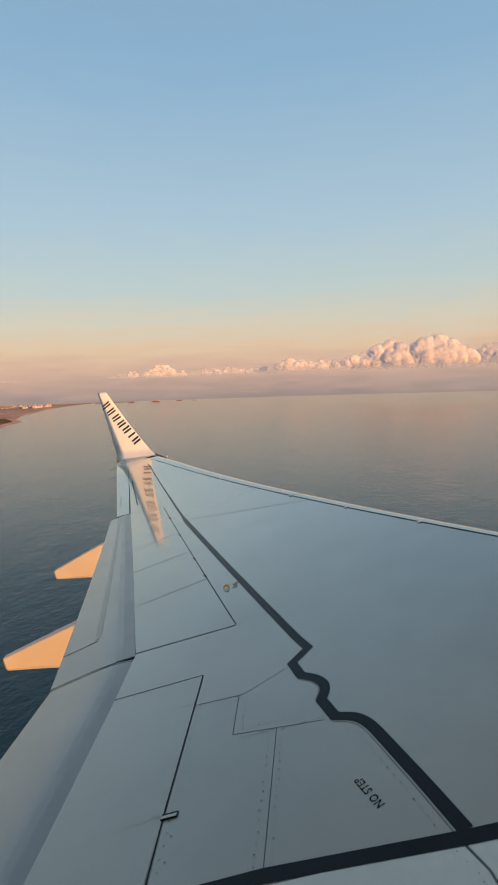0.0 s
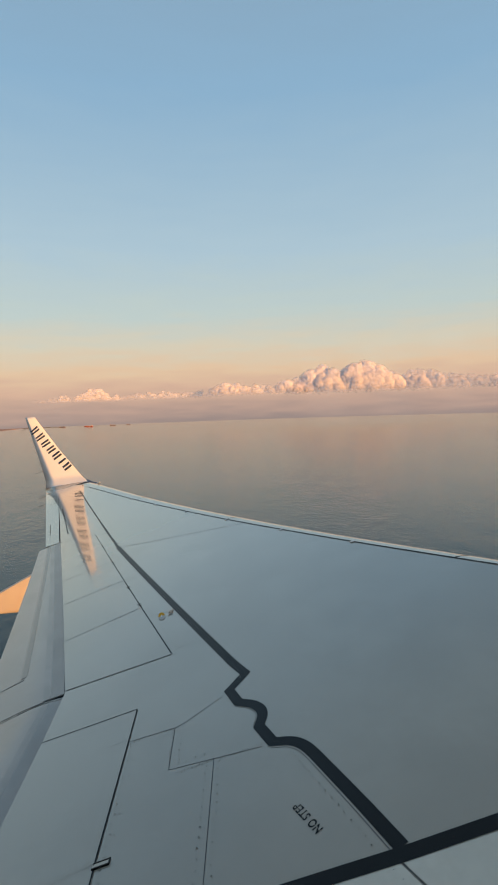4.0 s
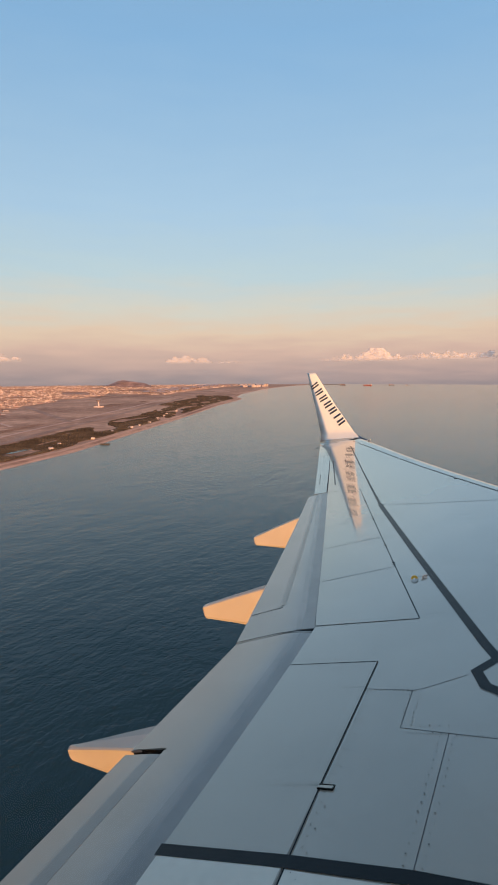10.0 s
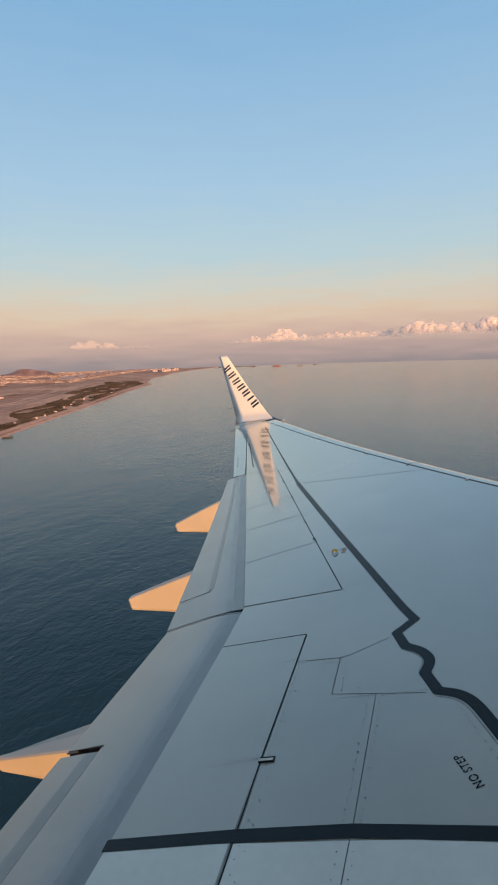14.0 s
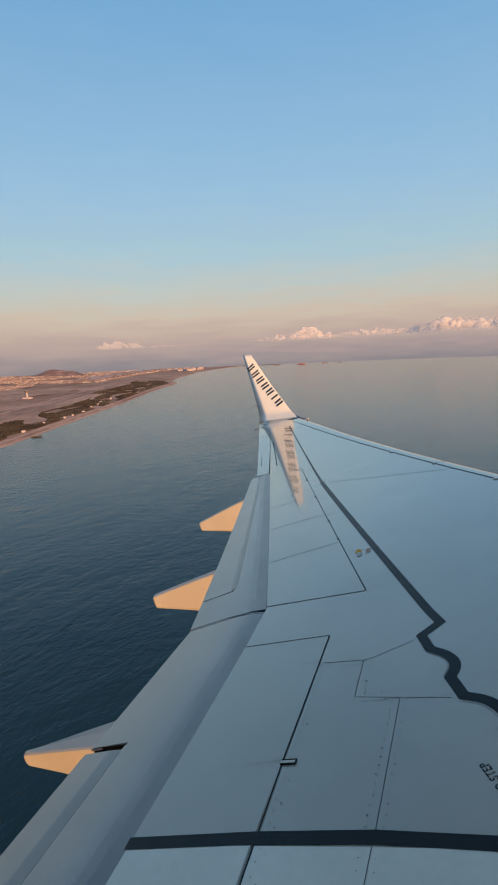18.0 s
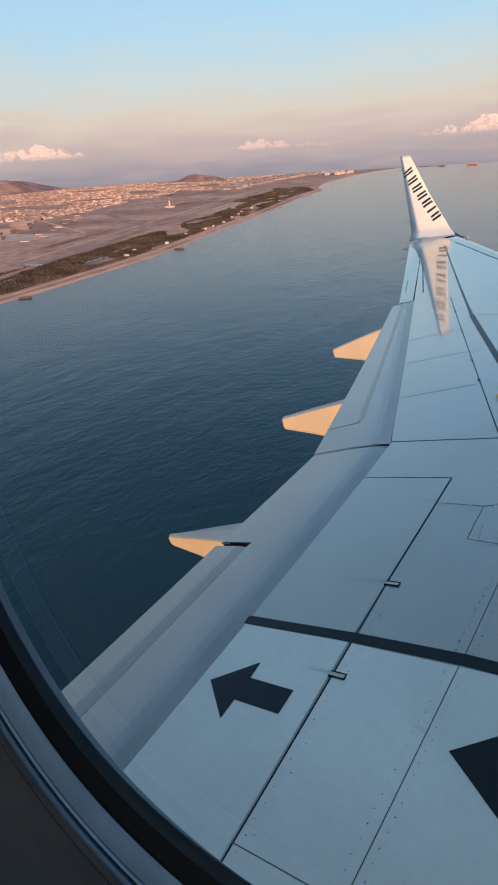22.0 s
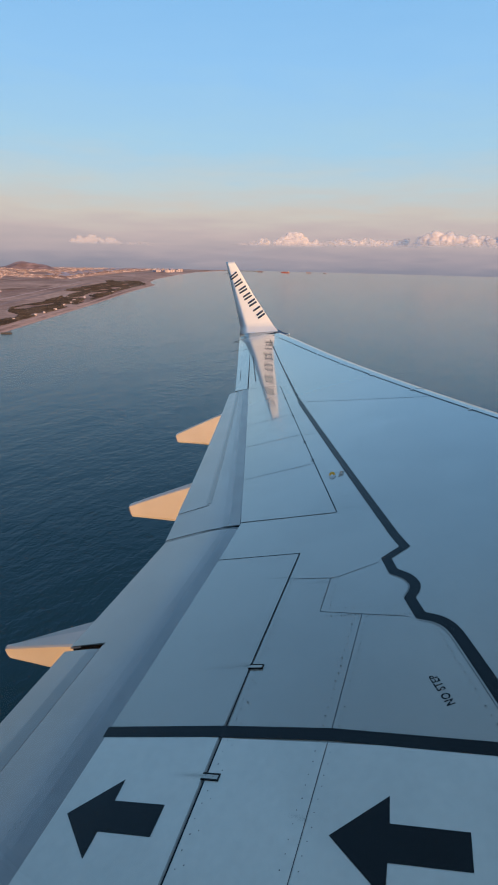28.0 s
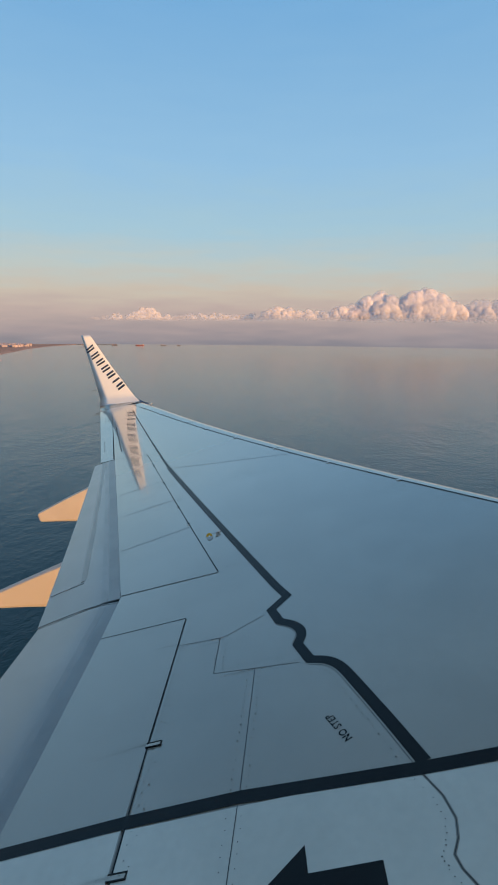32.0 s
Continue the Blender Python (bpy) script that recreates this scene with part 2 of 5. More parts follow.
def cloud_material():
    """Bright vapour that lets light through, and is thinner where its density is low."""
    m = bpy.data.materials.new("cloud_vapour")
    m.use_nodes = True
    nt = m.node_tree
    nt.nodes.clear()
    n, k = nt.nodes.new, nt.links.new
    out, df, tl, both = n("ShaderNodeOutputMaterial"), n("ShaderNodeBsdfDiffuse"), n("ShaderNodeBsdfTranslucent"), n("ShaderNodeMixShader")
    tc, nz, ramp, bp = n("ShaderNodeTexCoord"), n("ShaderNodeTexNoise"), n("ShaderNodeValToRGB"), n("ShaderNodeBump")
    k(tc.outputs["Object"], nz.inputs["Vector"])
    nz.inputs["Scale"].default_value, nz.inputs["Detail"].default_value = 0.05, 5
    ramp.color_ramp.elements[0].color, ramp.color_ramp.elements[1].color = (0.90, 0.84, 0.88, 1), (0.96, 0.91, 0.93, 1)
    k(nz.outputs["Fac"], ramp.inputs[0])
    k(ramp.outputs[0], df.inputs["Color"])
    k(ramp.outputs[0], tl.inputs["Color"])
    bp.inputs["Strength"].default_value, bp.inputs["Distance"].default_value = 0.16, 6.0
    k(nz.outputs["Fac"], bp.inputs["Height"])
    k(bp.outputs[0], df.inputs["Normal"])
    both.inputs[0].default_value = 0.55
    k(df.outputs[0], both.inputs[1])
    k(tl.outputs[0], both.inputs[2])
    at, gap, thin = n("ShaderNodeAttribute"), n("ShaderNodeBsdfTransparent"), n("ShaderNodeMixShader")
    at.attribute_name = "vapour"
    k(at.outputs["Fac"], thin.inputs[0])
    k(gap.outputs[0], thin.inputs[1])
    k(both.outputs[0], thin.inputs[2])
    k(thin.outputs[0], out.inputs[0])
    return m


CLOUD = cloud_material()



# ---- helpers for building ----
def mesh_of(name, bm, mat, smooth=False):
    me = bpy.data.meshes.new(name)
    bm.normal_update()
    bm.to_mesh(me)
    bm.free()
    me.materials.append(mat)
    if smooth:
        me.polygons.foreach_set("use_smooth", [True] * len(me.polygons))
    return me


def part(name, bm, mat, parent, label="", smooth=False):
    ob = new(name, mesh_of(name, bm, mat, smooth))
    ob.parent = parent
    if label:
        tagged(ob, label)
    return ob


def sheet_data(name, verts, faces, mat, smooth=False):
    me = bpy.data.meshes.new(name)
    me.from_pydata([tuple(v) for v in verts], [], [tuple(q) for q in faces])
    me.materials.append(mat)
    if smooth:
        me.polygons.foreach_set("use_smooth", [True] * len(me.polygons))
    return me


def box(bm, lo, hi):
    m = Matrix.LocRotScale([(p + q) / 2 for p, q in zip(lo, hi)], None, [q - p for p, q in zip(lo, hi)])
    return bmesh.ops.create_cube(bm, size=1, matrix=m)["verts"]


# ---- the wing: planform and height ----
def wing_z(y):
    return -1.802 + 0.1137 * y + 0.00483 * y * y - 0.009 * max(0.0, y - 12) ** 2


def edge_front(y):
    return 3.56 - 0.537 * y


def slat_line(y):
    return 3.478 - 0.553 * y


def spar_line(y):
    return -0.478 - 0.393 * (y - 3.44) if y < 7.62 else -2.121 - 0.352 * (y - 7.62)


def rear_line(y):
    return -1.86 if y <= 4 else -1.86 - 0.306 * (y - 4)


def hinge_line(y):
    return -1.022 - 0.359 * (y - 4.042)


def seam_x(y):
    return -1.242 + (0.0212 if y > 1.95 else -0.014) * (y - 1.95)


def surface(x, y):
    """Height of the upper skin; it rolls over towards the leading edge."""
    s = (edge_front(y) - x) / (0.15 + 0.010 * (14.4 - y))
    drop = 0.045 * max(0.0, 1 - s) ** 3 if s < 1 else 0.0
    return wing_z(y) - drop


def skin(poly, lift=0.0, deep=0.03, step=0.35, height=surface, inset=0.0, across=0.0):
    """A sheet laid on the wing over a polygon of (x, y), following the bend of the wing, with a skirt of that depth."""
    bm = bmesh.new()
    face = bm.faces.new([bm.verts.new((x, y, 0)) for x, y in poly])
    if face.normal.z < 0 or face.calc_area() < 0:
        face.normal_flip()
    if inset:
        bmesh.ops.inset_individual(bm, faces=[face], thickness=inset, use_even_offset=True)
        inner = face
        bmesh.ops.delete(bm, geom=[f for f in bm.faces if f is not inner], context="FACES")
    lo, hi = min(p[1] for p in poly), max(p[1] for p in poly)
    y = math.floor(lo / step) * step + step
    while y < hi - 1e-4:
        bmesh.ops.bisect_plane(bm, geom=bm.verts[:] + bm.edges[:] + bm.faces[:], plane_co=(0, y, 0), plane_no=(0, 1, 0))
        y += step
    if across:
        x = math.floor(min(p[0] for p in poly) / across) * across
        while x < max(p[0] for p in poly):
            bmesh.ops.bisect_plane(bm, geom=bm.verts[:] + bm.edges[:] + bm.faces[:], plane_co=(x, 0, 0), plane_no=(1, 0.25, 0))
            x += across
    bmesh.ops.recalc_face_normals(bm, faces=bm.faces)
    if sum(f.normal.z for f in bm.faces) < 0:
        bmesh.ops.reverse_faces(bm, faces=bm.faces)
    rim = [e for e in bm.edges if len(e.link_faces) == 1]
    tops = set(bm.verts)
    if deep:
        made = bmesh.ops.extrude_edge_only(bm, edges=rim)["geom"]
        low = [g for g in made if isinstance(g, bmesh.types.BMVert)]
        for v in low:
            tops.discard(v)
            v.co.z = height(v.co.x, v.co.y) + lift - deep
    for v in tops:
        v.co.z = height(v.co.x, v.co.y) + lift
    return bm


def faired(ob):
    """Shade a skin panel as one fair surface, a little flatter in span than its facets."""
    normals = []
    for v in ob.data.vertices:
        y = v.co.y
        slope = 0.1137 + 0.00966 * y - 0.018 * max(0.0, y - 12)
        slope -= 0.024 * min(max(y / 7, 0.0), 1.0, max((15 - y) / 7, 0.0))
        normals.append(Vector((-0.012, -slope, 1)).normalized())
    ob.data.polygons.foreach_set("use_smooth", [True] * len(ob.data.polygons))
    ob.data.normals_split_custom_set_from_vertices(normals)
    return ob


def ribbon(points, width, lift=0.003, height=surface):
    """A painted line on the wing along (x, y) points, mitred at its corners."""
    bm = bmesh.new()
    pts = []
    for (x0, y0), (x1, y1) in zip(points, points[1:]):
        cuts = max(1, int(math.hypot(x1 - x0, y1 - y0) / 0.3))
        pts += [(x0 + (x1 - x0) * i / cuts, y0 + (y1 - y0) * i / cuts) for i in range(cuts)]
    pts.append(points[-1])
    rows = []
    for i, q in enumerate(pts):
        d0 = Vector(pts[i]) - Vector(pts[max(i - 1, 0)])
        d1 = Vector(pts[min(i + 1, len(pts) - 1)]) - Vector(pts[i])
        d0 = d0.normalized() if d0.length else d1.normalized()
        d1 = d1.normalized() if d1.length else d0
        mid = (d0 + d1).normalized()
        side = Vector((-mid.y, mid.x))
        w = width / 2 / max(0.45, side.dot(Vector((-d0.y, d0.x))))
        rows.append([bm.verts.new((q[0] + side.x * s * w, q[1] + side.y * s * w, 0)) for s in (-1, 1)])
    for r0, r1 in zip(rows, rows[1:]):
        bm.faces.new((r0[0], r1[0], r1[1], r0[1]))
    bmesh.ops.recalc_face_normals(bm, faces=bm.faces)
    if sum(f.normal.z for f in bm.faces) < 0:
        bmesh.ops.reverse_faces(bm, faces=bm.faces)
    for v in bm.verts:
        v.co.z = height(v.co.x, v.co.y) + lift
    return bm


def grid_skin(rows, height, lift=0.0, nx=14, deep=0.05):
    """A smooth surface from rows of (y, front x, rear x), with a skirt round its rim."""
    bm = bmesh.new()
    grid = []
    for y, xf, xr in rows:
        grid.append([bm.verts.new((xf + (xr - xf) * (i / nx) ** 1.4, y, 0)) for i in range(nx + 1)])
    for r0, r1 in zip(grid, grid[1:]):
        for i in range(nx):
            bm.faces.new((r0[i], r0[i + 1], r1[i + 1], r1[i]))
    bmesh.ops.recalc_face_normals(bm, faces=bm.faces)
    if sum(f.normal.z for f in bm.faces) < 0:
        bmesh.ops.reverse_faces(bm, faces=bm.faces)
    for v in bm.verts:
        v.co.z = height(v.co.x, v.co.y) + lift
    rim = [e for e in bm.edges if len(e.link_faces) == 1]
    made = bmesh.ops.extrude_edge_only(bm, edges=rim)["geom"]
    for e in rim:
        e.smooth = False
    for g in made:
        if isinstance(g, bmesh.types.BMVert):
            g.co.z -= deep
    for f in bm.faces:
        f.smooth = f.normal.z > 0.5
    bm.normal_update()
    for f in bm.faces:
        f.smooth = f.normal.z > 0.5
    return bm


def flap_z(x, y):
    """Height of the flaps: a flatter front part under the spoilers, then a crease and a steeper rear part."""
    d = max(0.0, rear_line(y) - x)
    return wing_z(y) - 0.004 - 0.03 * d - 0.052 * max(0.0, d - 0.26) - (0.014 if y < 4 else 0.004) * math.exp(-(d / 0.11) ** 2)


def offset_line(points, d):
    """The same line, moved sideways towards the rear."""
    out = []
    for i, q in enumerate(points):
        t = (Vector(points[min(i + 1, len(points) - 1)]) - Vector(points[max(i - 1, 0)])).normalized()
        n = Vector((t.y, -t.x))
        out.append((q[0] + n.x * d, q[1] + n.y * d))
    return out


def rounded(points, times=2):
    """The same line with its corners cut round."""
    for _ in range(times):
        out = [points[0]]
        for (x0, y0), (x1, y1) in zip(points, points[1:]):
            out += [(x0 * 0.78 + x1 * 0.22, y0 * 0.78 + y1 * 0.22), (x0 * 0.22 + x1 * 0.78, y0 * 0.22 + y1 * 0.78)]
        points = out + [points[-1]]
    return points


WAVE = [(-0.468, 3.44), (-0.581, 3.311), (-0.528, 3.158), (-0.44, 3.095), (-0.395, 3.02), (-0.392, 2.955), (-0.421, 2.879), (-0.36, 2.72), (-0.262, 2.684), (-0.195, 2.61), (-0.115, 2.40), (-0.025, 2.16), (0.055, 1.93)]
CURL = [(0.02, 1.90), (0.079, 1.768), (0.095, 1.674), (0.079, 1.604), (0.049, 1.552), (0.058, 1.504), (0.09, 1.44), (0.16, 1.2), (0.30, 0.34)]
ROOT = 0.34


def build_wing():
    wing = new("airliner_wing")
    wing.matrix_world = A
    tagged(wing, "light grey painted airliner wing with black walkway markings", "aircraft wing")
    g = 0.002

    # dark structure under the skins, with the wing's lower side
    ys = [ROOT + (14.45 - ROOT) * i / 40 for i in range(41)]
    verts, faces = [], []
    for y in ys:
        fr, re = edge_front(y) - 0.02, rear_line(y) - 0.02
        thick = 0.42 - 0.024 * y
        chord = fr - re
        for s, up in ((0, -0.12), (0.04, -0.07), (0.1, -0.05), (0.35, -0.03), (0.7, -0.03), (1, -0.03)):
            x = fr - chord * s
            verts.append((x, y, surface(x, y) + up))
        for s, dn in ((1, 0.06), (0.7, 0.7), (0.35, 1.0), (0.1, 0.75), (0.02, 0.45)):
            x = fr - chord * s
            verts.append((x, y, wing_z(y) - dn * thick))
    w = 11
    for i in range(len(ys) - 1):
        for j in range(w):
            faces.append((i * w + j, i * w + (j + 1) % w, (i + 1) * w + (j + 1) % w, (i + 1) * w + j))
    faces += [tuple(range(w)), tuple(range((len(ys) - 1) * w, len(ys) * w))]
    ob = new("wing_box", sheet_data("wing_box", verts, faces, SEAM))
    ob.parent = wing

    edge = [(0.02, 1.93), (-0.055, 2.16), (-0.15, 2.40), (-0.235, 2.585), (-0.29, 2.655), (-0.39, 2.70)]
    bend = [(-0.421, 2.879), (-0.398, 2.966), (-0.44, 3.085), (-0.528, 3.158), (-0.581, 3.311), (-0.468, 3.44)]
    panels = [
        ("inboard_spoiler", [(rear_line(1), ROOT), (seam_x(ROOT) - 0.001, ROOT), (seam_x(1.95) - 0.001, 1.95), (seam_x(3.456) - 0.001, 3.456), (rear_line(1), 3.456)], 0.002, PAINT),
        ("rear_panel", [(seam_x(ROOT) + 0.007, ROOT), (-0.836, ROOT), (-0.68, 2.752), (-0.932, 2.788), (-0.923, 3.127), (seam_x(3.149) + 0.007, 3.149), (seam_x(1.95) + 0.007, 1.95)], 0.0, PAINT),
        ("walkway_panel", [(-0.836, ROOT), (0.30, ROOT)] + CURL[::-1][1:] + edge + [(-0.68, 2.752)], 0.0, PAINT),
        ("kink_panel", [(-1.86, 3.456), (seam_x(3.456) + 0.007, 3.456), (seam_x(3.149) + 0.007, 3.149), (-0.923, 3.127), (-0.932, 2.788), (-0.68, 2.752), (-0.39, 2.70)] + bend + [(spar_line(4.04), 4.04), (hinge_line(4.04), 4.04), (rear_line(4.04), 4.04)], 0.0, PAINT),
        ("forward_skin", [(0.30, ROOT), (slat_line(ROOT), ROOT), (slat_line(6.75), 6.75), (-1.08, 7.12), (spar_line(7.62), 7.62)] + bend[::-1] + [(-0.36, 2.715), (-0.24, 2.60), (-0.15, 2.40), (-0.055, 2.16), (0.02, 1.93)] + CURL[:-1], 0.0, PAINT),
        ("outer_skin", [(spar_line(7.62), 7.62), (-1.08, 7.12), (slat_line(6.75), 6.75), (slat_line(13.5), 13.5), (-4.02, 14.20), (-4.50, 14.30), (spar_line(13.2), 13.2)], 0.0, PAINT),
        ("hinge_panel", [(hinge_line(4.04), 4.04), (spar_line(4.04), 4.04), (spar_line(8.77), 8.77), (hinge_line(8.77), 8.77)], 0.0, PAINT),
        ("tip_panel", [(rear_line(9.05), 9.05), (hinge_line(8.77), 8.77), (spar_line(8.77), 8.77), (spar_line(13.2), 13.2), (-4.50, 14.30), (-4.99, 14.38)], 0.0, PAINT),
    ]
    for name, poly, lift, mat in panels:
        faired(part(name, skin(poly, lift, inset=g), mat, wing))
    part("kink_panel", skin([(-0.48, 2.66), (-0.29, 2.60), (-0.28, 2.71), (-0.44, 2.77)], 0.0003, 0), PAINT, wing)
    # outboard spoilers, one behind the other along the hinge
    cuts = [((-1.87, 4.05), (-1.022, 4.042)), ((-2.19, 5.0), (-1.432, 5.178)), ((-2.50, 6.03), (-1.785, 6.16)), ((-2.82, 6.92), (-2.112, 7.08)), ((-3.44, 9.05), (-2.719, 8.77))]
    for (a0, b0), (a1, b1) in zip(cuts, cuts[1:]):
        faired(part("outboard_spoiler", skin([(rear_line(a0[1]), a0[1]), b0, b1, (rear_line(a1[1]), a1[1])], 0.002, inset=g * 1.2), PAINT, wing))

    # flaps and aileron, a step lower than the fixed skin and drooping aft
    def aileron_z(x, y):
        return wing_z(y) - 0.004

    te = lambda y: -2.62 if y <= 3.95 else -2.605 - 0.234 * (y - 3.95)
    steps = lambda y0, y1, n: [y0 + (y1 - y0) * i / n for i in range(n + 1)]
    part("inboard_flap", grid_skin([(y, -1.84, -2.372) for y in steps(ROOT, 3.985, 20)], flap_z), PAINT_FLAP, wing)
    part("inboard_flap", grid_skin([(y, -2.372, -2.655 + 0.045 * (y - 2.6)) for y in steps(2.594, 3.985, 8)], flap_z, deep=0.012), PAINT_FLAP, wing)
    part("seam_line", ribbon([(-2.380, ROOT), (-2.380, 1.5), (-2.380, 2.58)], 0.006, -0.010, flap_z), LINE_GREY, wing)
    # no seam: the thin shadow under the spoilers' rear edge, drawn as a grey line
    part("seam_line", ribbon([(rear_line(y) - 0.016, y) for y in (ROOT, 1.4, 2.4, 3.47)], 0.008, 0.002, flap_z), LINE_GREY, wing)
    bm = bmesh.new()
    rows = [[bm.verts.new((x, y, flap_z(x, y) + up)) for y, up in ((2.600, 0.003), (2.584 - 0.05 * (x + 2.365), 0.003), (2.584 - 0.05 * (x + 2.365), -0.03))] for x in (-2.64, -2.50, -2.362)]
    for r0, r1 in zip(rows, rows[1:]):
        for q in (0, 1):
            bm.faces.new((r0[q], r0[q + 1], r1[q + 1], r1[q]))
    part("fairing_gap", bm, BLACK, wing)
    part("seam_line", ribbon([(-2.60, 3.955), (-2.45, 3.975), (-2.2, 4.0), (-2.02, 4.005), (-1.86, 4.0)], 0.014, 0.006, flap_z), BLACK, wing)
    part("seam_line", ribbon([(-2.70, 4.46), (-2.41, 4.55)], 0.006, 0.004, flap_z), LINE_GREY, wing)
    # soft shade behind the spoilers' rear edge, laid on as two darker strips
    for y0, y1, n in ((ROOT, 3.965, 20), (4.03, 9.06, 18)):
        part("flap_cove", grid_skin([(y, rear_line(y) - 0.01, rear_line(y) - 0.115) for y in steps(y0, y1, n)], flap_z, 0.0022, 8, 0.002), COVE_SHADE, wing, "greyer band of flap behind the spoilers, shade put into the colour")
        part("flap_cove_edge", grid_skin([(y, rear_line(y) - 0.115, rear_line(y) - 0.18) for y in steps(y0, y1, n)], flap_z, 0.0022, 6, 0.002), COVE_SHADE_EDGE, wing, "slightly greyer rim of that painted shade")
    # shade of the step where the outboard tab begins, put into a darker strip
    part("flap_step", grid_skin([(y, -2.255 - 0.268 * (y - 4.1), -2.31 - 0.268 * (y - 4.1)) for y in steps(4.58, 9.06, 12)], flap_z, 0.002, 4, 0.002), TAB_SHADE_AND_CAP, wing, "slightly darker band along the flap tab, shade put into the colour")
    tab_z = lambda x, y: flap_z(x, y) - 0.003 - 0.006 * math.exp(-((-2.369 - x) / 0.075) ** 2)
    part("flap_tab", grid_skin([(y, -2.362, -2.70 + 0.02 * (y - 1.6)) for y in steps(ROOT, 2.56, 10)], tab_z), PAINT_FLAP, wing)
    # shading beside the inboard tab's hinge, put into a darker strip
    part("flap_step", grid_skin([(y, -2.385, -2.485 + 0.012 * (y - 1.6)) for y in steps(ROOT, 2.555, 10)], tab_z, 0.002, 8, 0.002), TAB_SHADE_AND_CAP, wing, "slightly darker band along the flap tab, shade put into the colour")
    mid = lambda y: -2.275 - 0.268 * (y - 4.1)
    part("outboard_flap", grid_skin([(y, rear_line(y) + 0.025, mid(y)) for y in steps(3.992, 9.08, 18)], flap_z), PAINT_FLAP, wing)
    part("flap_tab", skin([(te(4.52), 4.5), (mid(4.55) + 0.02, 4.55), (mid(9.08) + 0.02, 9.08), (te(9.08), 9.08)], -0.002, 0.03, height=flap_z, inset=0.003), PAINT_FLAP, wing)
    part("flap_end", skin([(te(3.99), 3.97), (-2.20, 3.98), (mid(4.55) + 0.04, 4.54), (te(4.5), 4.49)], -0.003, 0.03, height=flap_z, inset=0.002), PAINT_FLAP, wing)
    part("aileron", skin([(-3.70, 9.13), (-3.445, 9.09), (-4.99, 14.38), (-5.36, 14.44)], 0, 0.03, height=aileron_z, inset=0.006), PAINT, wing)
    for y0, y1 in ((9.5, 9.93), (10.0, 10.42), (10.5, 10.9), (10.97, 11.35), (11.42, 11.8)):
        part("hinge_slot", ribbon([(-4.142 - 0.327 * (y0 - 11.779), y0), (-4.142 - 0.327 * (y1 - 11.779), y1)], 0.022, 0.004), BLACK, wing)
    part("hinge_slot", ribbon([(-4.10, 10.7), (-3.84, 9.85)], 0.012, 0.003, aileron_z), BLACK, wing)

    # slats: the rounded front edge in four lengths
    for y0, y1 in ((ROOT, 4.0), (4.02, 7.16), (7.18, 10.3), (10.32, 13.95)):
        bm = bmesh.new()
        rows = []
        n = 14
        for i in range(n + 1):
            y = y0 + (y1 - y0) * i / n
            rear, fr = slat_line(y) + 0.006, edge_front(y)
            th = 0.16 + 0.012 * (14.4 - y)
            ring = []
            for s in (0, 0.35, 0.6, 0.8, 0.93):
                x = rear + (fr - rear) * s
                ring.append((x, y, surface(x, y) + 0.004))
            zf = surface(fr, y)
            ring += [(fr, y, zf - 0.03), (fr - 0.01, y, zf - 0.07), (fr - 0.06, y, zf - th), (rear, y, wing_z(y) - th * 1.3)]
            rows.append([bm.verts.new(v) for v in ring])
        for r0, r1 in zip(rows, rows[1:]):
            for j in range(len(r0) - 1):
                bm.faces.new((r0[j], r0[j + 1], r1[j + 1], r1[j]))
        bmesh.ops.recalc_face_normals(bm, faces=bm.faces)
        part("slat", bm, PAINT, wing, smooth=True)
    for y in (13.1, 11.89, 10.56, 9.43, 8.31, 7.17, 6.04, 5.0):
        x = slat_line(y)
        bm = bmesh.new()
        box(bm, (x - 0.03, y - 0.022, surface(x, y)), (x + 0.012, y + 0.022, surface(x, y) + 0.009))
        bmesh.ops.bevel(bm, geom=bm.edges[:], offset=0.005, segments=1, affect="EDGES")
        part("slat_track_cover", bm, WHITE, wing)
    part("slat_gap", ribbon([(slat_line(y) - 0.004, y) for y in (ROOT, 3, 5, 7, 9, 11, 13.3)], 0.009, 0.002), BLACK, wing)

    # paler paint on the walkway inboard of the line
    near, far = [(x - 0.006, y) for x, y in CURL[:-1]], [(x + 0.006, y) for x, y in CURL[:-1]]
    for poly in ([(-1.857, 0.345), (seam_x(0.345) - 0.006, 0.345), (seam_x(1.89) - 0.006, 1.89), (-1.857, 1.89)],
                 [(seam_x(0.345) + 0.009, 0.345), (0.29, 0.345)] + near[::-1] + [(seam_x(1.89) + 0.009, 1.89)],
                 [(0.31, 0.345), (slat_line(0.345) - 0.02, 0.345), (slat_line(1.88) - 0.02, 1.88)] + far):
        part("walkway_paint", skin(poly, 0.0028, 0), PAINT_PALE, wing, "paler grey walkway paint")
    # black markings
    part("walkway_line", ribbon([(spar_line(y), y) for y in (13.2, 11.5, 9.5)], 0.026), BLACK, wing)
    part("walkway_line", ribbon([(spar_line(y), y) for y in (9.5, 7.64)], 0.032), BLACK, wing)
    part("walkway_line", ribbon([(spar_line(y), y) for y in (7.64, 5.5, 3.6)] + WAVE[:2] + rounded(WAVE[2:7]) + rounded(WAVE[7:]), 0.062, 0.0018), BLACK, wing)
    part("walkway_line", ribbon([(-1.872, 1.888), (-1.242, 1.925), (-0.725, 1.937), (0.04, 1.900), (2.3, 1.86)], 0.062, 0.0044), BLACK, wing)
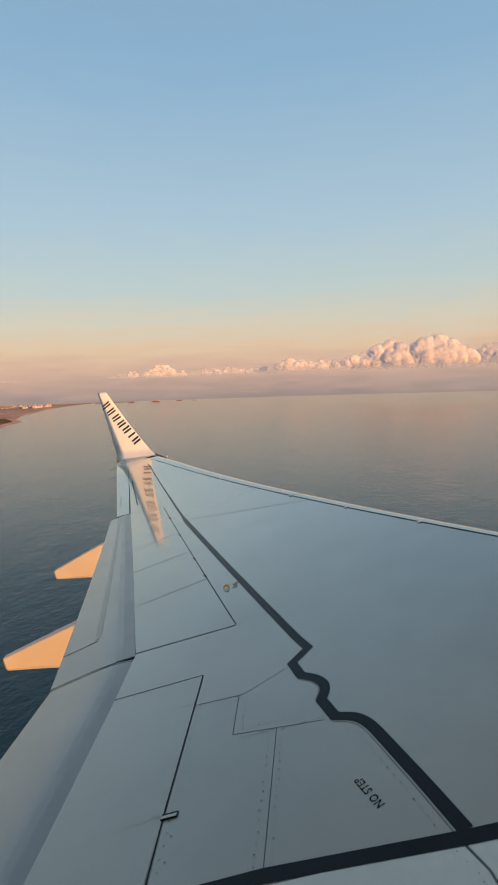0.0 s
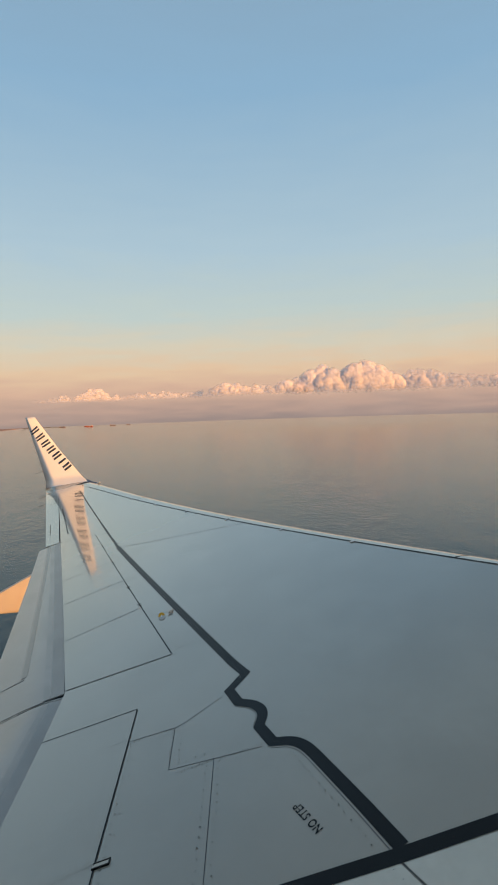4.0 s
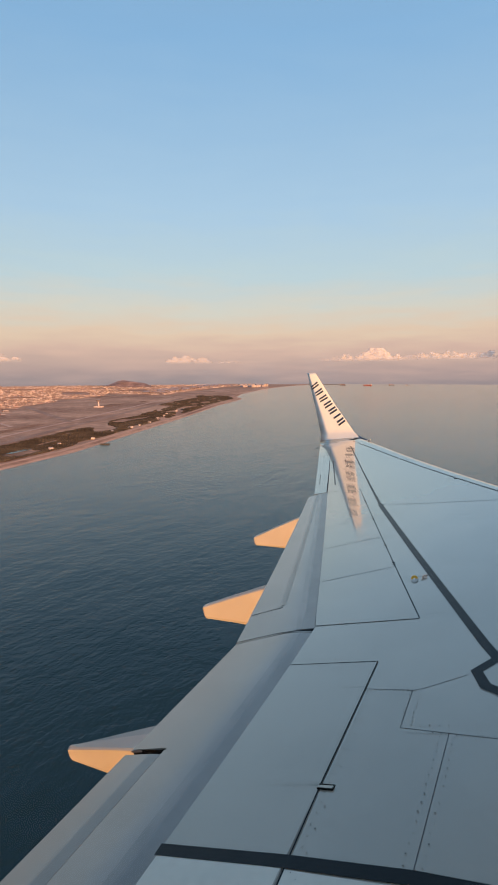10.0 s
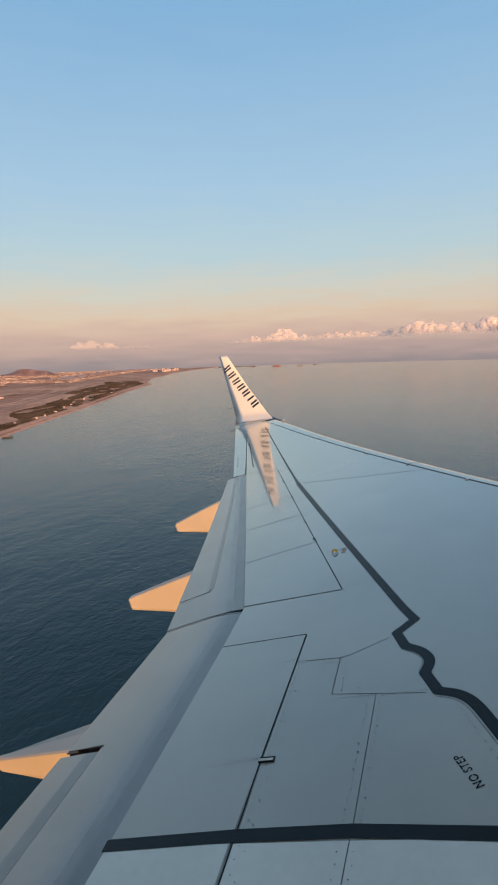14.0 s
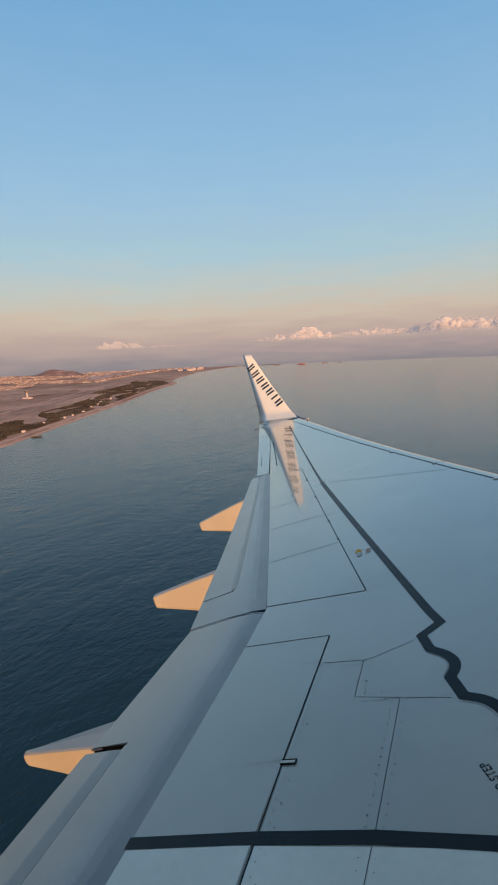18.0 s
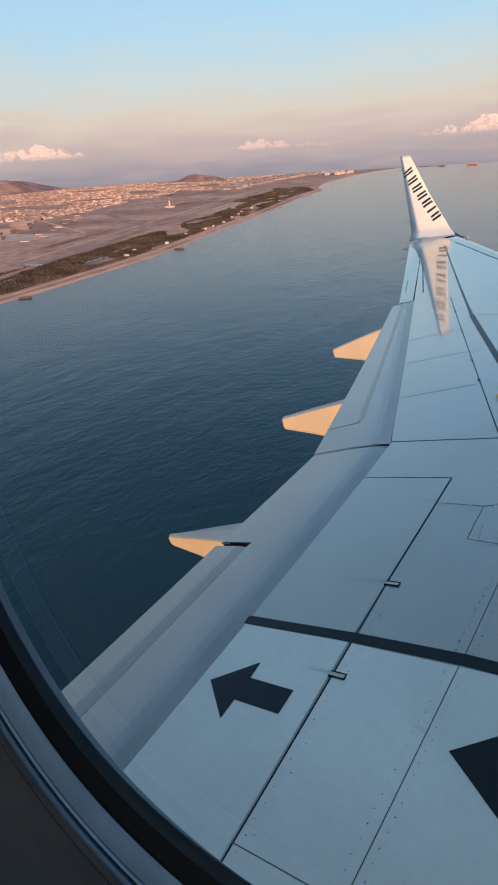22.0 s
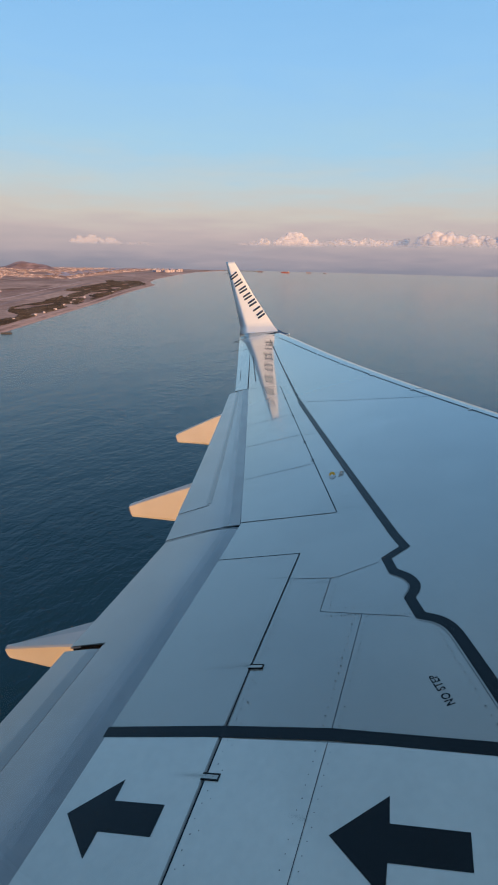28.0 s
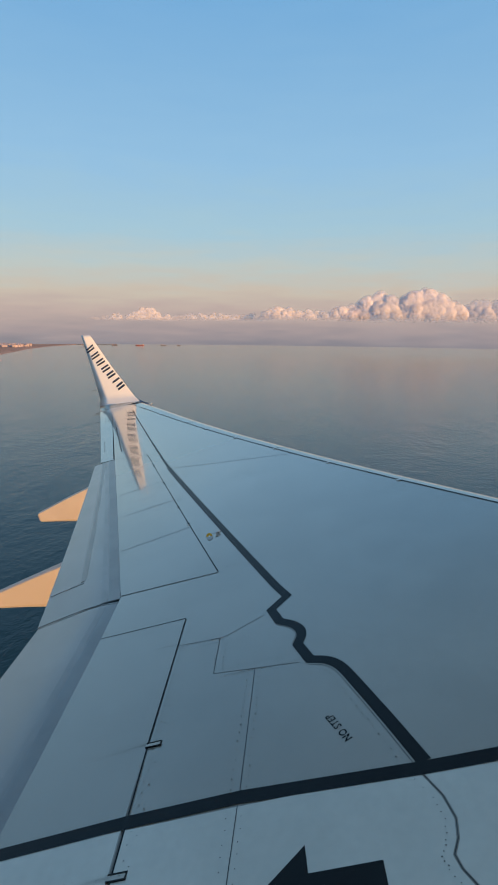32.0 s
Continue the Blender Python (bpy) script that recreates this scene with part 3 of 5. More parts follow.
    for pts in ([(-1.797, 1.475), (-1.606, 1.65), (-1.60, 1.552), (-1.356, 1.557), (-1.356, 1.427), (-1.60, 1.421), (-1.60, 1.315)],
                [(-0.661, 1.513), (-0.459, 1.68), (-0.453, 1.578), (-0.188, 1.577), (-0.188, 1.452), (-0.453, 1.448), (-0.453, 1.338)]):
        part("escape_arrow", skin(pts, 0.0042, 0), BLACK, wing, "black painted escape arrow")
    return wing


wing = build_wing()


def winglet_at(s):
    """Front and rear points of the winglet at s from 0 (its root) to 1 (its tip)."""
    keys = [(0.0, (-4.02, 14.22, 0.70), (-5.36, 14.45, 0.80)), (0.08, (-4.17, 14.50, 0.725), (-5.42, 14.64, 0.86)), (0.17, (-4.261, 14.72, 0.79), (-5.465, 14.86, 0.98)),
            (0.27, (-4.445, 14.98, 0.996), (-5.486, 15.10, 1.211)), (0.6, (-4.995, 15.52, 2.007), (-5.645, 15.56, 2.212)), (1.0, (-5.533, 16.0, 3.215), (-5.803, 16.0, 3.275))]
    for (s0, f0, r0), (s1, f1, r1) in zip(keys, keys[1:]):
        if s <= s1:
            t = (s - s0) / (s1 - s0)
            return Vector(f0).lerp(Vector(f1), t), Vector(r0).lerp(Vector(r1), t)
    return Vector(keys[-1][1]), Vector(keys[-1][2])


def winglet_inner(s, c, lift=0.0):
    """A point on the inboard face: s along the height, c from the front (0) to the rear (1) edge."""
    f, r = winglet_at(s)
    f2, r2 = winglet_at(min(1, s + 0.02))
    f1, r1 = winglet_at(max(0, s - 0.02))
    out = (r - f).cross(f2.lerp(r2, 0.5) - f1.lerp(r1, 0.5)).normalized()
    if out.y > 0 or (abs(out.y) < 0.3 and out.z < 0):
        out = -out
    half = 0.022 * min(1, max(0.12, (s - 0.12) / 0.25)) * (r - f).length * 4 * c * (1 - c) * (1.3 - 0.6 * c)
    return f.lerp(r, c) + out * (half + lift), out


def build_winglet():
    bm = bmesh.new()
    cs = (0, 0.03, 0.1, 0.25, 0.5, 0.75, 1)
    rows = []
    for i in range(31):
        s = i / 30
        ring = [winglet_inner(s, c)[0] for c in cs]
        for c in cs[-2:0:-1]:
            p, out = winglet_inner(s, c)
            f, r = winglet_at(s)
            ring.append(f.lerp(r, c) * 2 - p)
        rows.append([bm.verts.new(p) for p in ring])
    for r0, r1 in zip(rows, rows[1:]):
        for j in range(len(r0)):
            bm.faces.new((r0[j], r0[(j + 1) % len(r0)], r1[(j + 1) % len(r0)], r1[j]))
    bm.faces.new(rows[-1])
    bm.faces.new(rows[0])
    bmesh.ops.recalc_face_normals(bm, faces=bm.faces)
    bm.faces.ensure_lookup_table()
    root = bm.copy()
    per = len(rows[0])
    for mesh, away in ((root, lambda k: k >= 5 * per), (bm, lambda k: k < 5 * per)):
        mesh.faces.ensure_lookup_table()
        bmesh.ops.delete(mesh, geom=[f for k, f in enumerate(mesh.faces[:]) if away(k)], context="FACES")
    ob = part("winglet", bm, WHITE, wing, "white upturned winglet with dark lettering bars", smooth=True)
    part("winglet_root", root, PAINT, wing, "grey curved blend under the winglet", smooth=True)
    return ob


winglet = build_winglet()

# lettering on the winglet as plain dark bars: two upright strokes for each wide letter, one for the narrow letter
for i in range(7):
    t = i / 6
    low = (0.795 - 0.51 * t + 0.075 * t * t, 0.95 - 0.98 * t + 0.37 * t * t)
    high = (0.86 - 0.52 * t + 0.075 * t * t, 0.30 - 0.52 * t + 0.24 * t * t)
    for off in ((-0.018, 0.014) if i != 5 else (-0.002,)):
        bm = bmesh.new()
        grid = []
        for k in range(5):
            f = k / 4
            sv, cv = low[0] + (high[0] - low[0]) * f + off, max(0.03, low[1] + (high[1] - low[1]) * f)
            grid.append([bm.verts.new(winglet_inner(sv + w, cv, 0.010)[0]) for w in (-0.0088, 0.0088)])
        for r0, r1 in zip(grid, grid[1:]):
            bm.faces.new((r0[0], r0[1], r1[1], r1[0]))
        part("letter_bar", bm, NAVY, winglet, "dark navy lettering bar")

# fillet in front of the winglet's root, its blue reflected shade put into the colour, and a position light beside it
bm = bmesh.new()
tri = [bm.verts.new(p) for p in ((-4.30, 14.78, 0.86), (-4.02, 14.32, 0.70), (-3.74, 13.86, 0.605), (-3.92, 14.06, 0.625), (-4.13, 14.26, 0.672))]
bm.faces.new((tri[0], tri[1], tri[4]))
bm.faces.new((tri[1], tri[2], tri[3], tri[4]))
bmesh.ops.solidify(bm, geom=bm.faces[:], thickness=0.012)
part("root_fillet", bm, BLUE, wing, "fillet at the winglet root, its blue reflected shade put into the colour")
bm = bmesh.new()
bmesh.ops.create_uvsphere(bm, u_segments=12, v_segments=6, radius=1, matrix=Matrix.LocRotScale((edge_front(13.55) + 0.02, 13.55, wing_z(13.55) - 0.03), Euler((0, 0, radians(118))), (0.26, 0.035, 0.03)))
part("position_light", bm, WHITE, wing, "clear position light in the leading edge", smooth=True)


def build_fairing(x0, x1, y, width, depth, tip, skew, drop, taper=0.62, keel=0.86):
    """A boat-shaped fairing under the trailing edge: flat top, sharp upper edges, flat sides and a blunt tip of that height."""
    bm = bmesh.new()
    rows, n = [], 14
    z0 = wing_z(y) - drop
    for i in range(n + 2):
        t = min(1, i / n)
        x = x0 + (x1 - x0) * t
        w = width / 2 * (1 - taper * max(0, t - 0.35) / 0.65) * min(1, t / 0.12 + 0.1)
        top = z0 - skew * max(0.0, t - 0.3) ** 1.2
        d = depth * min(1, 0.35 + 1.6 * t) * (1 - max(0.0, t - 0.45) / 0.55) + tip * max(0.0, (t - 0.45) / 0.55)
        if i == n + 1:
            x, w, top, d = x - 0.02, w * 0.8, top - 0.012, d - 0.03
        k, e, c = w * keel, min(0.012, d * 0.1), min(0.05, d * 0.3, w * 0.5)
        ring = [(-w + e, 0), (0, 0.012), (w - e, 0), (w, -e), (k, -d + c), (k - c * 0.35, -d + c * 0.3), (k - c, -d), (-k + c, -d), (-k + c * 0.35, -d + c * 0.3), (-k, -d + c), (-w, -e)]
        rows.append([bm.verts.new((x, y + p, top + q)) for p, q in ring])
    m = len(rows[0])
    for r0, r1 in zip(rows, rows[1:]):
        for j in range(m):
            bm.faces.new((r0[j], r0[(j + 1) % m], r1[(j + 1) % m], r1[j]))
    bm.faces.new(rows[-1])
    bm.faces.new(rows[0])
    bmesh.ops.recalc_face_normals(bm, faces=bm.faces)
    return part("flap_track_fairing", bm, FAIRING, wing, "grey boat-shaped fairing under the trailing edge")


build_fairing(-2.9, -4.70, 8.40, 0.28, 0.60, 0.155, 0.367, 0.13)
build_fairing(-2.0, -3.88, 5.38, 0.32, 0.53, 0.155, 0.29, 0.06)
build_fairing(-1.7, -3.54, 2.86, 0.50, 0.41, 0.10, 0.227, 0.085, 0.9, 0.6)
part("seam_line", ribbon([(seam_x(y) + 0.001, y) for y in (3.46, 2.4, 0.36)], 0.0072, 0.0036), BLACK, wing)
# highlight between the seam's dark edges, drawn as a thin grey strip
part("seal_strip", ribbon([(seam_x(y) - 0.0015, y) for y in (3.455, 2.4, 0.36)], 0.0016, 0.0046), LINE_GREY, wing, "thin grey strip for the highlight in the seam")
part("seam_line", ribbon([(-1.86, 3.46), (seam_x(3.46), 3.46)], 0.0085, 0.0036), BLACK, wing)

for line in ([(-0.835, 0.36), (-0.795, 1.0), (-0.731, 1.90)], [(seam_x(0.93), 0.925), (-0.80, 0.932)], [(-0.922, 3.127), (-0.865, 3.142), (-0.628, 3.272)], [(-0.726, 1.96), (-0.68, 2.752)], [(seam_x(3.149), 3.149), (-0.923, 3.127), (-0.932, 2.788), (-0.68, 2.752), (-0.42, 2.715)],
             [(spar_line(7.62) + 0.02, 7.60), (-1.48, 7.30), (-1.0, 7.084), (slat_line(6.75), 6.75)], CURL[:-1], offset_line(rounded(WAVE[7:]), 0.041)[:-1], offset_line(rounded(WAVE[2:7]), 0.037),
             [(-1.87, 4.05), (-1.03, 4.042)], [(rear_line(5.0), 5.0), (-1.432, 5.178)], [(rear_line(6.03), 6.03), (-1.785, 6.16)], [(rear_line(6.92), 6.92), (-2.112, 7.08)], [(rear_line(9.05), 9.05), (-2.719, 8.77)]):
    part("seam_line", ribbon(line, 0.0034 if line[0][1] < 4 else 0.0062, 0.0042 if line[0][1] < 1.93 else 0.0014 if line[0][1] < 4 else 0.003), LINE_GREY, wing)

# spoiler hinge brackets at the seam
for y in (2.339, 1.696):
    bm = bmesh.new()
    z, sx = wing_z(y), seam_x(y) - 0.006
    for dy in (-0.015, 0.015):
        box(bm, (sx, y + dy - 0.0028, z), (sx + 0.080, y + dy + 0.0028, z + 0.007))
    box(bm, (sx + 0.076, y - 0.0178, z), (sx + 0.082, y + 0.0178, z + 0.007))
    part("hinge_bracket", bm, BLACK, wing)
    bm = bmesh.new()
    box(bm, (sx + 0.002, y - 0.0115, z), (sx + 0.075, y + 0.0115, z + 0.005))
    part("hinge_arm", bm, PAINT, wing)

# fuel cap: a dark rim, a yellow half and a metal plate
def oval(rx, ry, a0, a1, lift):
    """A flat oval, or a part of one, painted on the skin round the filler cap."""
    bm = bmesh.new()
    pts = [(-1.184 + rx * math.cos(a0 + (a1 - a0) * k / 24) - 0.2 * ry * math.sin(a0 + (a1 - a0) * k / 24), 4.807 + ry * math.sin(a0 + (a1 - a0) * k / 24)) for k in range(25 if a1 - a0 < 6 else 24)]
    f = bm.faces.new([bm.verts.new((x, y, surface(x, y) + lift)) for x, y in pts])
    if f.normal.z < 0:
        f.normal_flip()
    return bm


cap = part("fuel_cap", oval(0.031, 0.084, 0, math.pi * 1.01, 0.0042), YELLOW, wing, "round yellow and grey filler cap marking")
part("cap_plate", oval(0.031, 0.084, math.pi * 1.01, 2 * math.pi, 0.0042), TAB_SHADE_AND_CAP, cap, "pale grey half of the marking")
part("cap_lock", oval(0.008, 0.02, 0, 2 * math.pi, 0.0058), WHITE, cap, "small white lock in the marking")
for k in range(4):
    bm = bmesh.new()
    x, y = -1.10 + 0.004 * (k % 2), 4.78 + 0.03 * k
    box(bm, (x - 0.022, y - 0.007, wing_z(y) + 0.003), (x + 0.022, y + 0.004, wing_z(y) + 0.0045))
    part("caption_bar", bm, CAPTION, wing)
for y in (8.0, 7.0, 5.9, 5.3):
    bm = bmesh.new()
    x = hinge_line(y)
    box(bm, (x - 0.006, y - 0.040, wing_z(y) + 0.002), (x + 0.026, y - 0.030, wing_z(y) + 0.007))
    part("hinge_fitting", bm, SEAM, wing)
part("seam_line", ribbon([(hinge_line(y), y) for y in (4.05, 6.0, 8.76)], 0.010, 0.004), BLACK, wing)

# stencilled words on the walkway panel
cu = bpy.data.curves.new("stencil", "FONT")
cu.body, cu.size, cu.align_x, cu.align_y = "NO STEP", 0.054, "CENTER", "CENTER"
cu.offset, cu.space_character = 0.0011, 1.12
tmp = bpy.data.objects.new("stencil", cu)
me = bpy.data.meshes.new_from_object(tmp)
bpy.data.objects.remove(tmp)
turn = Matrix.Rotation(math.atan2(0.185, -0.085), 4, "Z")
for v in me.vertices:
    q = turn @ Vector((v.co.x * 0.80, v.co.y, 0))
    v.co = (q.x - 0.264, q.y + 2.20, wing_z(q.y + 2.20) + 0.0014)
me.materials.append(BLACK)
ob = new("stencil_words", me)
ob.parent = wing
tagged(ob, "black stencilled words NO STEP")

d = Vector((-0.085, 0.185)).normalized() * 0.092
part("stencil_gap", ribbon([(-0.264 - d.x, 2.20 - d.y), (-0.264 + d.x, 2.20 + d.y)], 0.0026, 0.0022), PAINT, wing)

# rivet heads in rows beside the seams
rows = []
for y0, y1, x0, x1, gap in ((0.6, 1.9, -0.795, -0.706, 0.05), (0.6, 1.9, -0.865, -0.772, 0.05), (1.98, 2.72, -0.696, -0.652, 0.05), (1.98, 2.72, -0.766, -0.722, 0.05), (0.6, 3.1, -1.195, -1.195, 0.06), (0.6, 3.1, -1.165, -1.165, 0.12), (2.84, 3.12, -0.935, -0.93, 0.04), (2.84, 3.12, -0.88, -0.875, 0.04),
                            (0.5, 1.2, 0.28, 0.13, 0.05), (3.55, 4.0, -1.26, -1.26, 0.06), (4.2, 8.8, hinge_line(4.2) + 0.055, hinge_line(8.8) + 0.055, 0.11), (4.2, 7.5, spar_line(4.2) + 0.10, spar_line(7.5) + 0.10, 0.14),
                            (4.2, 9.1, rear_line(4.2) + 0.05, rear_line(9.1) + 0.05, 0.12), (9.3, 13.0, rear_line(9.3) + 0.06, rear_line(13) + 0.06, 0.16)):
    k = int((y1 - y0) / gap)
    rows += [(x0 + (x1 - x0) * i / k, y0 + (y1 - y0) * i / k) for i in range(k + 1)]
for x0, x1, y in ((-1.2, -0.95, 3.13), (-0.88, -0.45, 2.81), (-0.64, -0.42, 2.735), (-0.88, -0.7, 2.745), (-1.84, -1.28, 3.52), (-1.9, -1.0, 4.02), (-1.84, -1.1, 4.11), (-2.1, -1.5, 5.12), (-2.4, -1.85, 6.15)):
    rows += [(x0 + (x1 - x0) * i / 9, y) for i in range(10)]
for (xa, ya), (xb, yb) in zip(WAVE[9:], WAVE[10:]):
    rows += [(xa + (xb - xa) * t / 5 - 0.085, ya + (yb - ya) * t / 5) for t in range(5)]
for (xa, ya), (xb, yb) in zip(CURL, CURL[1:]):
    rows += [(xa + (xb - xa) * t / 3 - 0.04, ya + (yb - ya) * t / 3) for t in range(3)]
rng = random.Random(4)
verts, faces = [], []
for x, y in rows:
    x, y, r = x + rng.uniform(-0.004, 0.004), y + rng.uniform(-0.004, 0.004), rng.uniform(0.0029, 0.0045) * (1 if y > 1.93 else 0.75)
    b = len(verts)
    z = surface(x, y) + (0.0036 if y > 1.93 else 0.0046)
    verts += [(x + r * math.cos(k * math.pi / 3), y + r * math.sin(k * math.pi / 3), z) for k in range(6)]
    faces.append(tuple(range(b, b + 6)))
for cx, cy in ((-2.174, 2.92), (-2.047, 1.705), (-2.042, 1.383), (-2.19, 1.02)):
    for dx, dy in ((0, 0), (0.022, 0.012), (0.004, 0.03), (0.026, 0.042)):
        x, y, b = cx + dx, cy + dy, len(verts)
        z = flap_z(x, y) + 0.003
        verts += [(x + 0.003 * math.cos(k * math.pi / 3), y + 0.003 * math.sin(k * math.pi / 3), z) for k in range(6)]
        faces.append(tuple(range(b, b + 6)))
ob = new("rivets", sheet_data("rivets", verts, faces, RIVET))
ob.parent = wing
tagged(ob, "small dark rivet heads", kind="stuff")

# grime: thin smears that trail aft from the brackets and lie along some seams
def grime_material():
    m = bpy.data.materials.new("grime")
    m.use_nodes = True
    nt = m.node_tree
    nt.nodes.clear()
    n, k = nt.nodes.new, nt.links.new
    out, mix, tr, df, tc = n("ShaderNodeOutputMaterial"), n("ShaderNodeMixShader"), n("ShaderNodeBsdfTransparent"), n("ShaderNodeBsdfDiffuse"), n("ShaderNodeTexCoord")
    df.inputs["Color"].default_value = (0.05, 0.045, 0.04, 1)
    mp, nz, sep = n("ShaderNodeMapping"), n("ShaderNodeTexNoise"), n("ShaderNodeSeparateXYZ")
    mp.inputs["Scale"].default_value = (2.0, 14, 1)
    k(tc.outputs["Object"], mp.inputs[0])
    k(mp.outputs[0], nz.inputs["Vector"])
    nz.inputs["Scale"].default_value, nz.inputs["Detail"].default_value = 2.0, 6
    k(tc.outputs["UV"], sep.inputs[0])
    edge = []
    for axis, power in (("X", 1.7), ("Y", 1.6)):
        # 1 in the middle of the width, 0 at its rim
        a, b2, c = n("ShaderNodeMath"), n("ShaderNodeMath"), n("ShaderNodeMath")
        a.operation, b2.operation, c.operation = "PINGPONG", "MULTIPLY", "POWER"
        a.inputs[1].default_value, b2.inputs[1].default_value, c.inputs[1].default_value = 0.5, 2.0, power
        if axis == "X":
            # strongest at the start, fading along its length
            a.operation, b2.inputs[1].default_value, a.inputs[0].default_value = "SUBTRACT", 1.0, 1.0
            k(sep.outputs[axis], a.inputs[1])
        else:
            k(sep.outputs[axis], a.inputs[0])
        k(a.outputs[0], b2.inputs[0])
        k(b2.outputs[0], c.inputs[0])
        edge.append(c.outputs[0])
    mr = n("ShaderNodeMapRange")
    mr.inputs["From Min"].default_value, mr.inputs["From Max"].default_value = 0.38, 0.7
    mr.inputs["To Max"].default_value = 0.42
    k(nz.outputs["Fac"], mr.inputs["Value"])
    last = mr.outputs[0]
    for e in edge:
        mu = n("ShaderNodeMath")
        mu.operation = "MULTIPLY"
        k(last, mu.inputs[0])
        k(e, mu.inputs[1])
        last = mu.outputs[0]
    k(last, mix.inputs[0])
    k(tr.outputs[0], mix.inputs[1])
    k(df.outputs[0], mix.inputs[2])
    k(mix.outputs[0], out.inputs[0])
    return m


GRIME = grime_material()
for p, q, w in (((-1.243, 2.35), (-1.66, 2.30), 0.075), ((-1.243, 1.70), (-1.45, 1.68), 0.06), ((-0.750, 1.56), (-0.86, 1.575), 0.03), ((-0.67, 2.745), (-0.95, 2.735), 0.035), ((-0.90, 3.09), (-1.15, 3.085), 0.04), ((-0.90, 3.12), (-1.0, 3.12), 0.03), ((-1.22, 3.17), (-1.42, 3.16), 0.03),
                ((-1.0, 4.11), (-0.75, 4.10), 0.05), ((-1.1, 4.85), (-1.5, 4.95), 0.04), ((-1.6, 6.1), (-2.2, 6.2), 0.04), ((-2.4, 8.6), (-3.1, 8.8), 0.06)):
    d = (Vector(q) - Vector(p)).normalized()
    side = Vector((-d.y, d.x)) * w / 2
    verts, faces, uvs = [], [], []
    for i in range(7):
        c = Vector(p).lerp(Vector(q), i / 6)
        for e in (-1, 1):
            x, y = c.x + side.x * e, c.y + side.y * e
            verts.append((x, y, surface(x, y) + (0.0026 if y > 1.93 else 0.005)))
            uvs.append((i / 6, (e + 1) / 2))
    faces = [(2 * i, 2 * i + 1, 2 * i + 3, 2 * i + 2) for i in range(6)]
    me = sheet_data("grime_smear", verts, faces, GRIME)
    lay = me.uv_layers.new(name="UVMap")
    for lp in me.loops:
        lay.data[lp.index].uv = uvs[lp.vertex_index]
    ob = new("grime_smear", me)
    ob.parent = wing
    ob.visible_shadow = False

# static wicks along the rear edges
def wick(p, q, r=0.006):
    bm = bmesh.new()
    p, q = Vector(p), Vector(q)
    m = (q - p).to_track_quat("Z", "Y").to_matrix().to_4x4()
    m.translation = (p + q) / 2
    bmesh.ops.create_cone(bm, cap_ends=True, segments=6, radius1=r, radius2=r * 0.5, depth=(q - p).length, matrix=m)
    part("static_wick", bm, SEAM, wing)


for s in (0.86, 0.36):
    f, r = winglet_at(s)
    wick(r, r + Vector((-0.22, 0.0, 0.0)))
for x, y in ((-5.33, 14.38), (-5.27, 14.15), (-4.93, 13.0)):
    wick((x, y, wing_z(y) - 0.01), (x - 0.2, y, wing_z(y) - 0.01))


# ---- the cabin side: window, wall and fuselage ----
def loop_at(y, hw, hh, n=80, cx=-0.15, cz=0.0, power=3.0):
    out = []
    for i in range(n):
        a = 2 * math.pi * i / n
        c, s = math.cos(a), math.sin(a)
        out.append((cx + hw * math.copysign(abs(c) ** (2 / power), c), y, cz + hh * math.copysign(abs(s) ** (2 / power), s)))
    return out


def loft(loops):
    bm = bmesh.new()
    rows = [[bm.verts.new(p) for p in lp] for lp in loops]
    for r0, r1 in zip(rows, rows[1:]):
        for j in range(len(r0)):
            bm.faces.new((r0[j], r0[(j + 1) % len(r0)], r1[(j + 1) % len(r0)], r1[j]))
    bmesh.ops.recalc_face_normals(bm, faces=bm.faces)
    return bm


def pane_material():
    m = bpy.data.materials.new("window_acrylic")
    m.use_nodes = True
    nt = m.node_tree
    nt.nodes.clear()
    n, k = nt.nodes.new, nt.links.new
    out, mix, tr, gl, fr = n("ShaderNodeOutputMaterial"), n("ShaderNodeMixShader"), n("ShaderNodeBsdfTransparent"), n("ShaderNodeBsdfGlossy"), n("ShaderNodeFresnel")
    fr.inputs["IOR"].default_value = 1.25
    gl.inputs["Roughness"].default_value = 0.02
    k(fr.outputs[0], mix.inputs[0])
    k(tr.outputs[0], mix.inputs[1])
    k(gl.outputs[0], mix.inputs[2])
    k(mix.outputs[0], out.inputs[0])
    return m


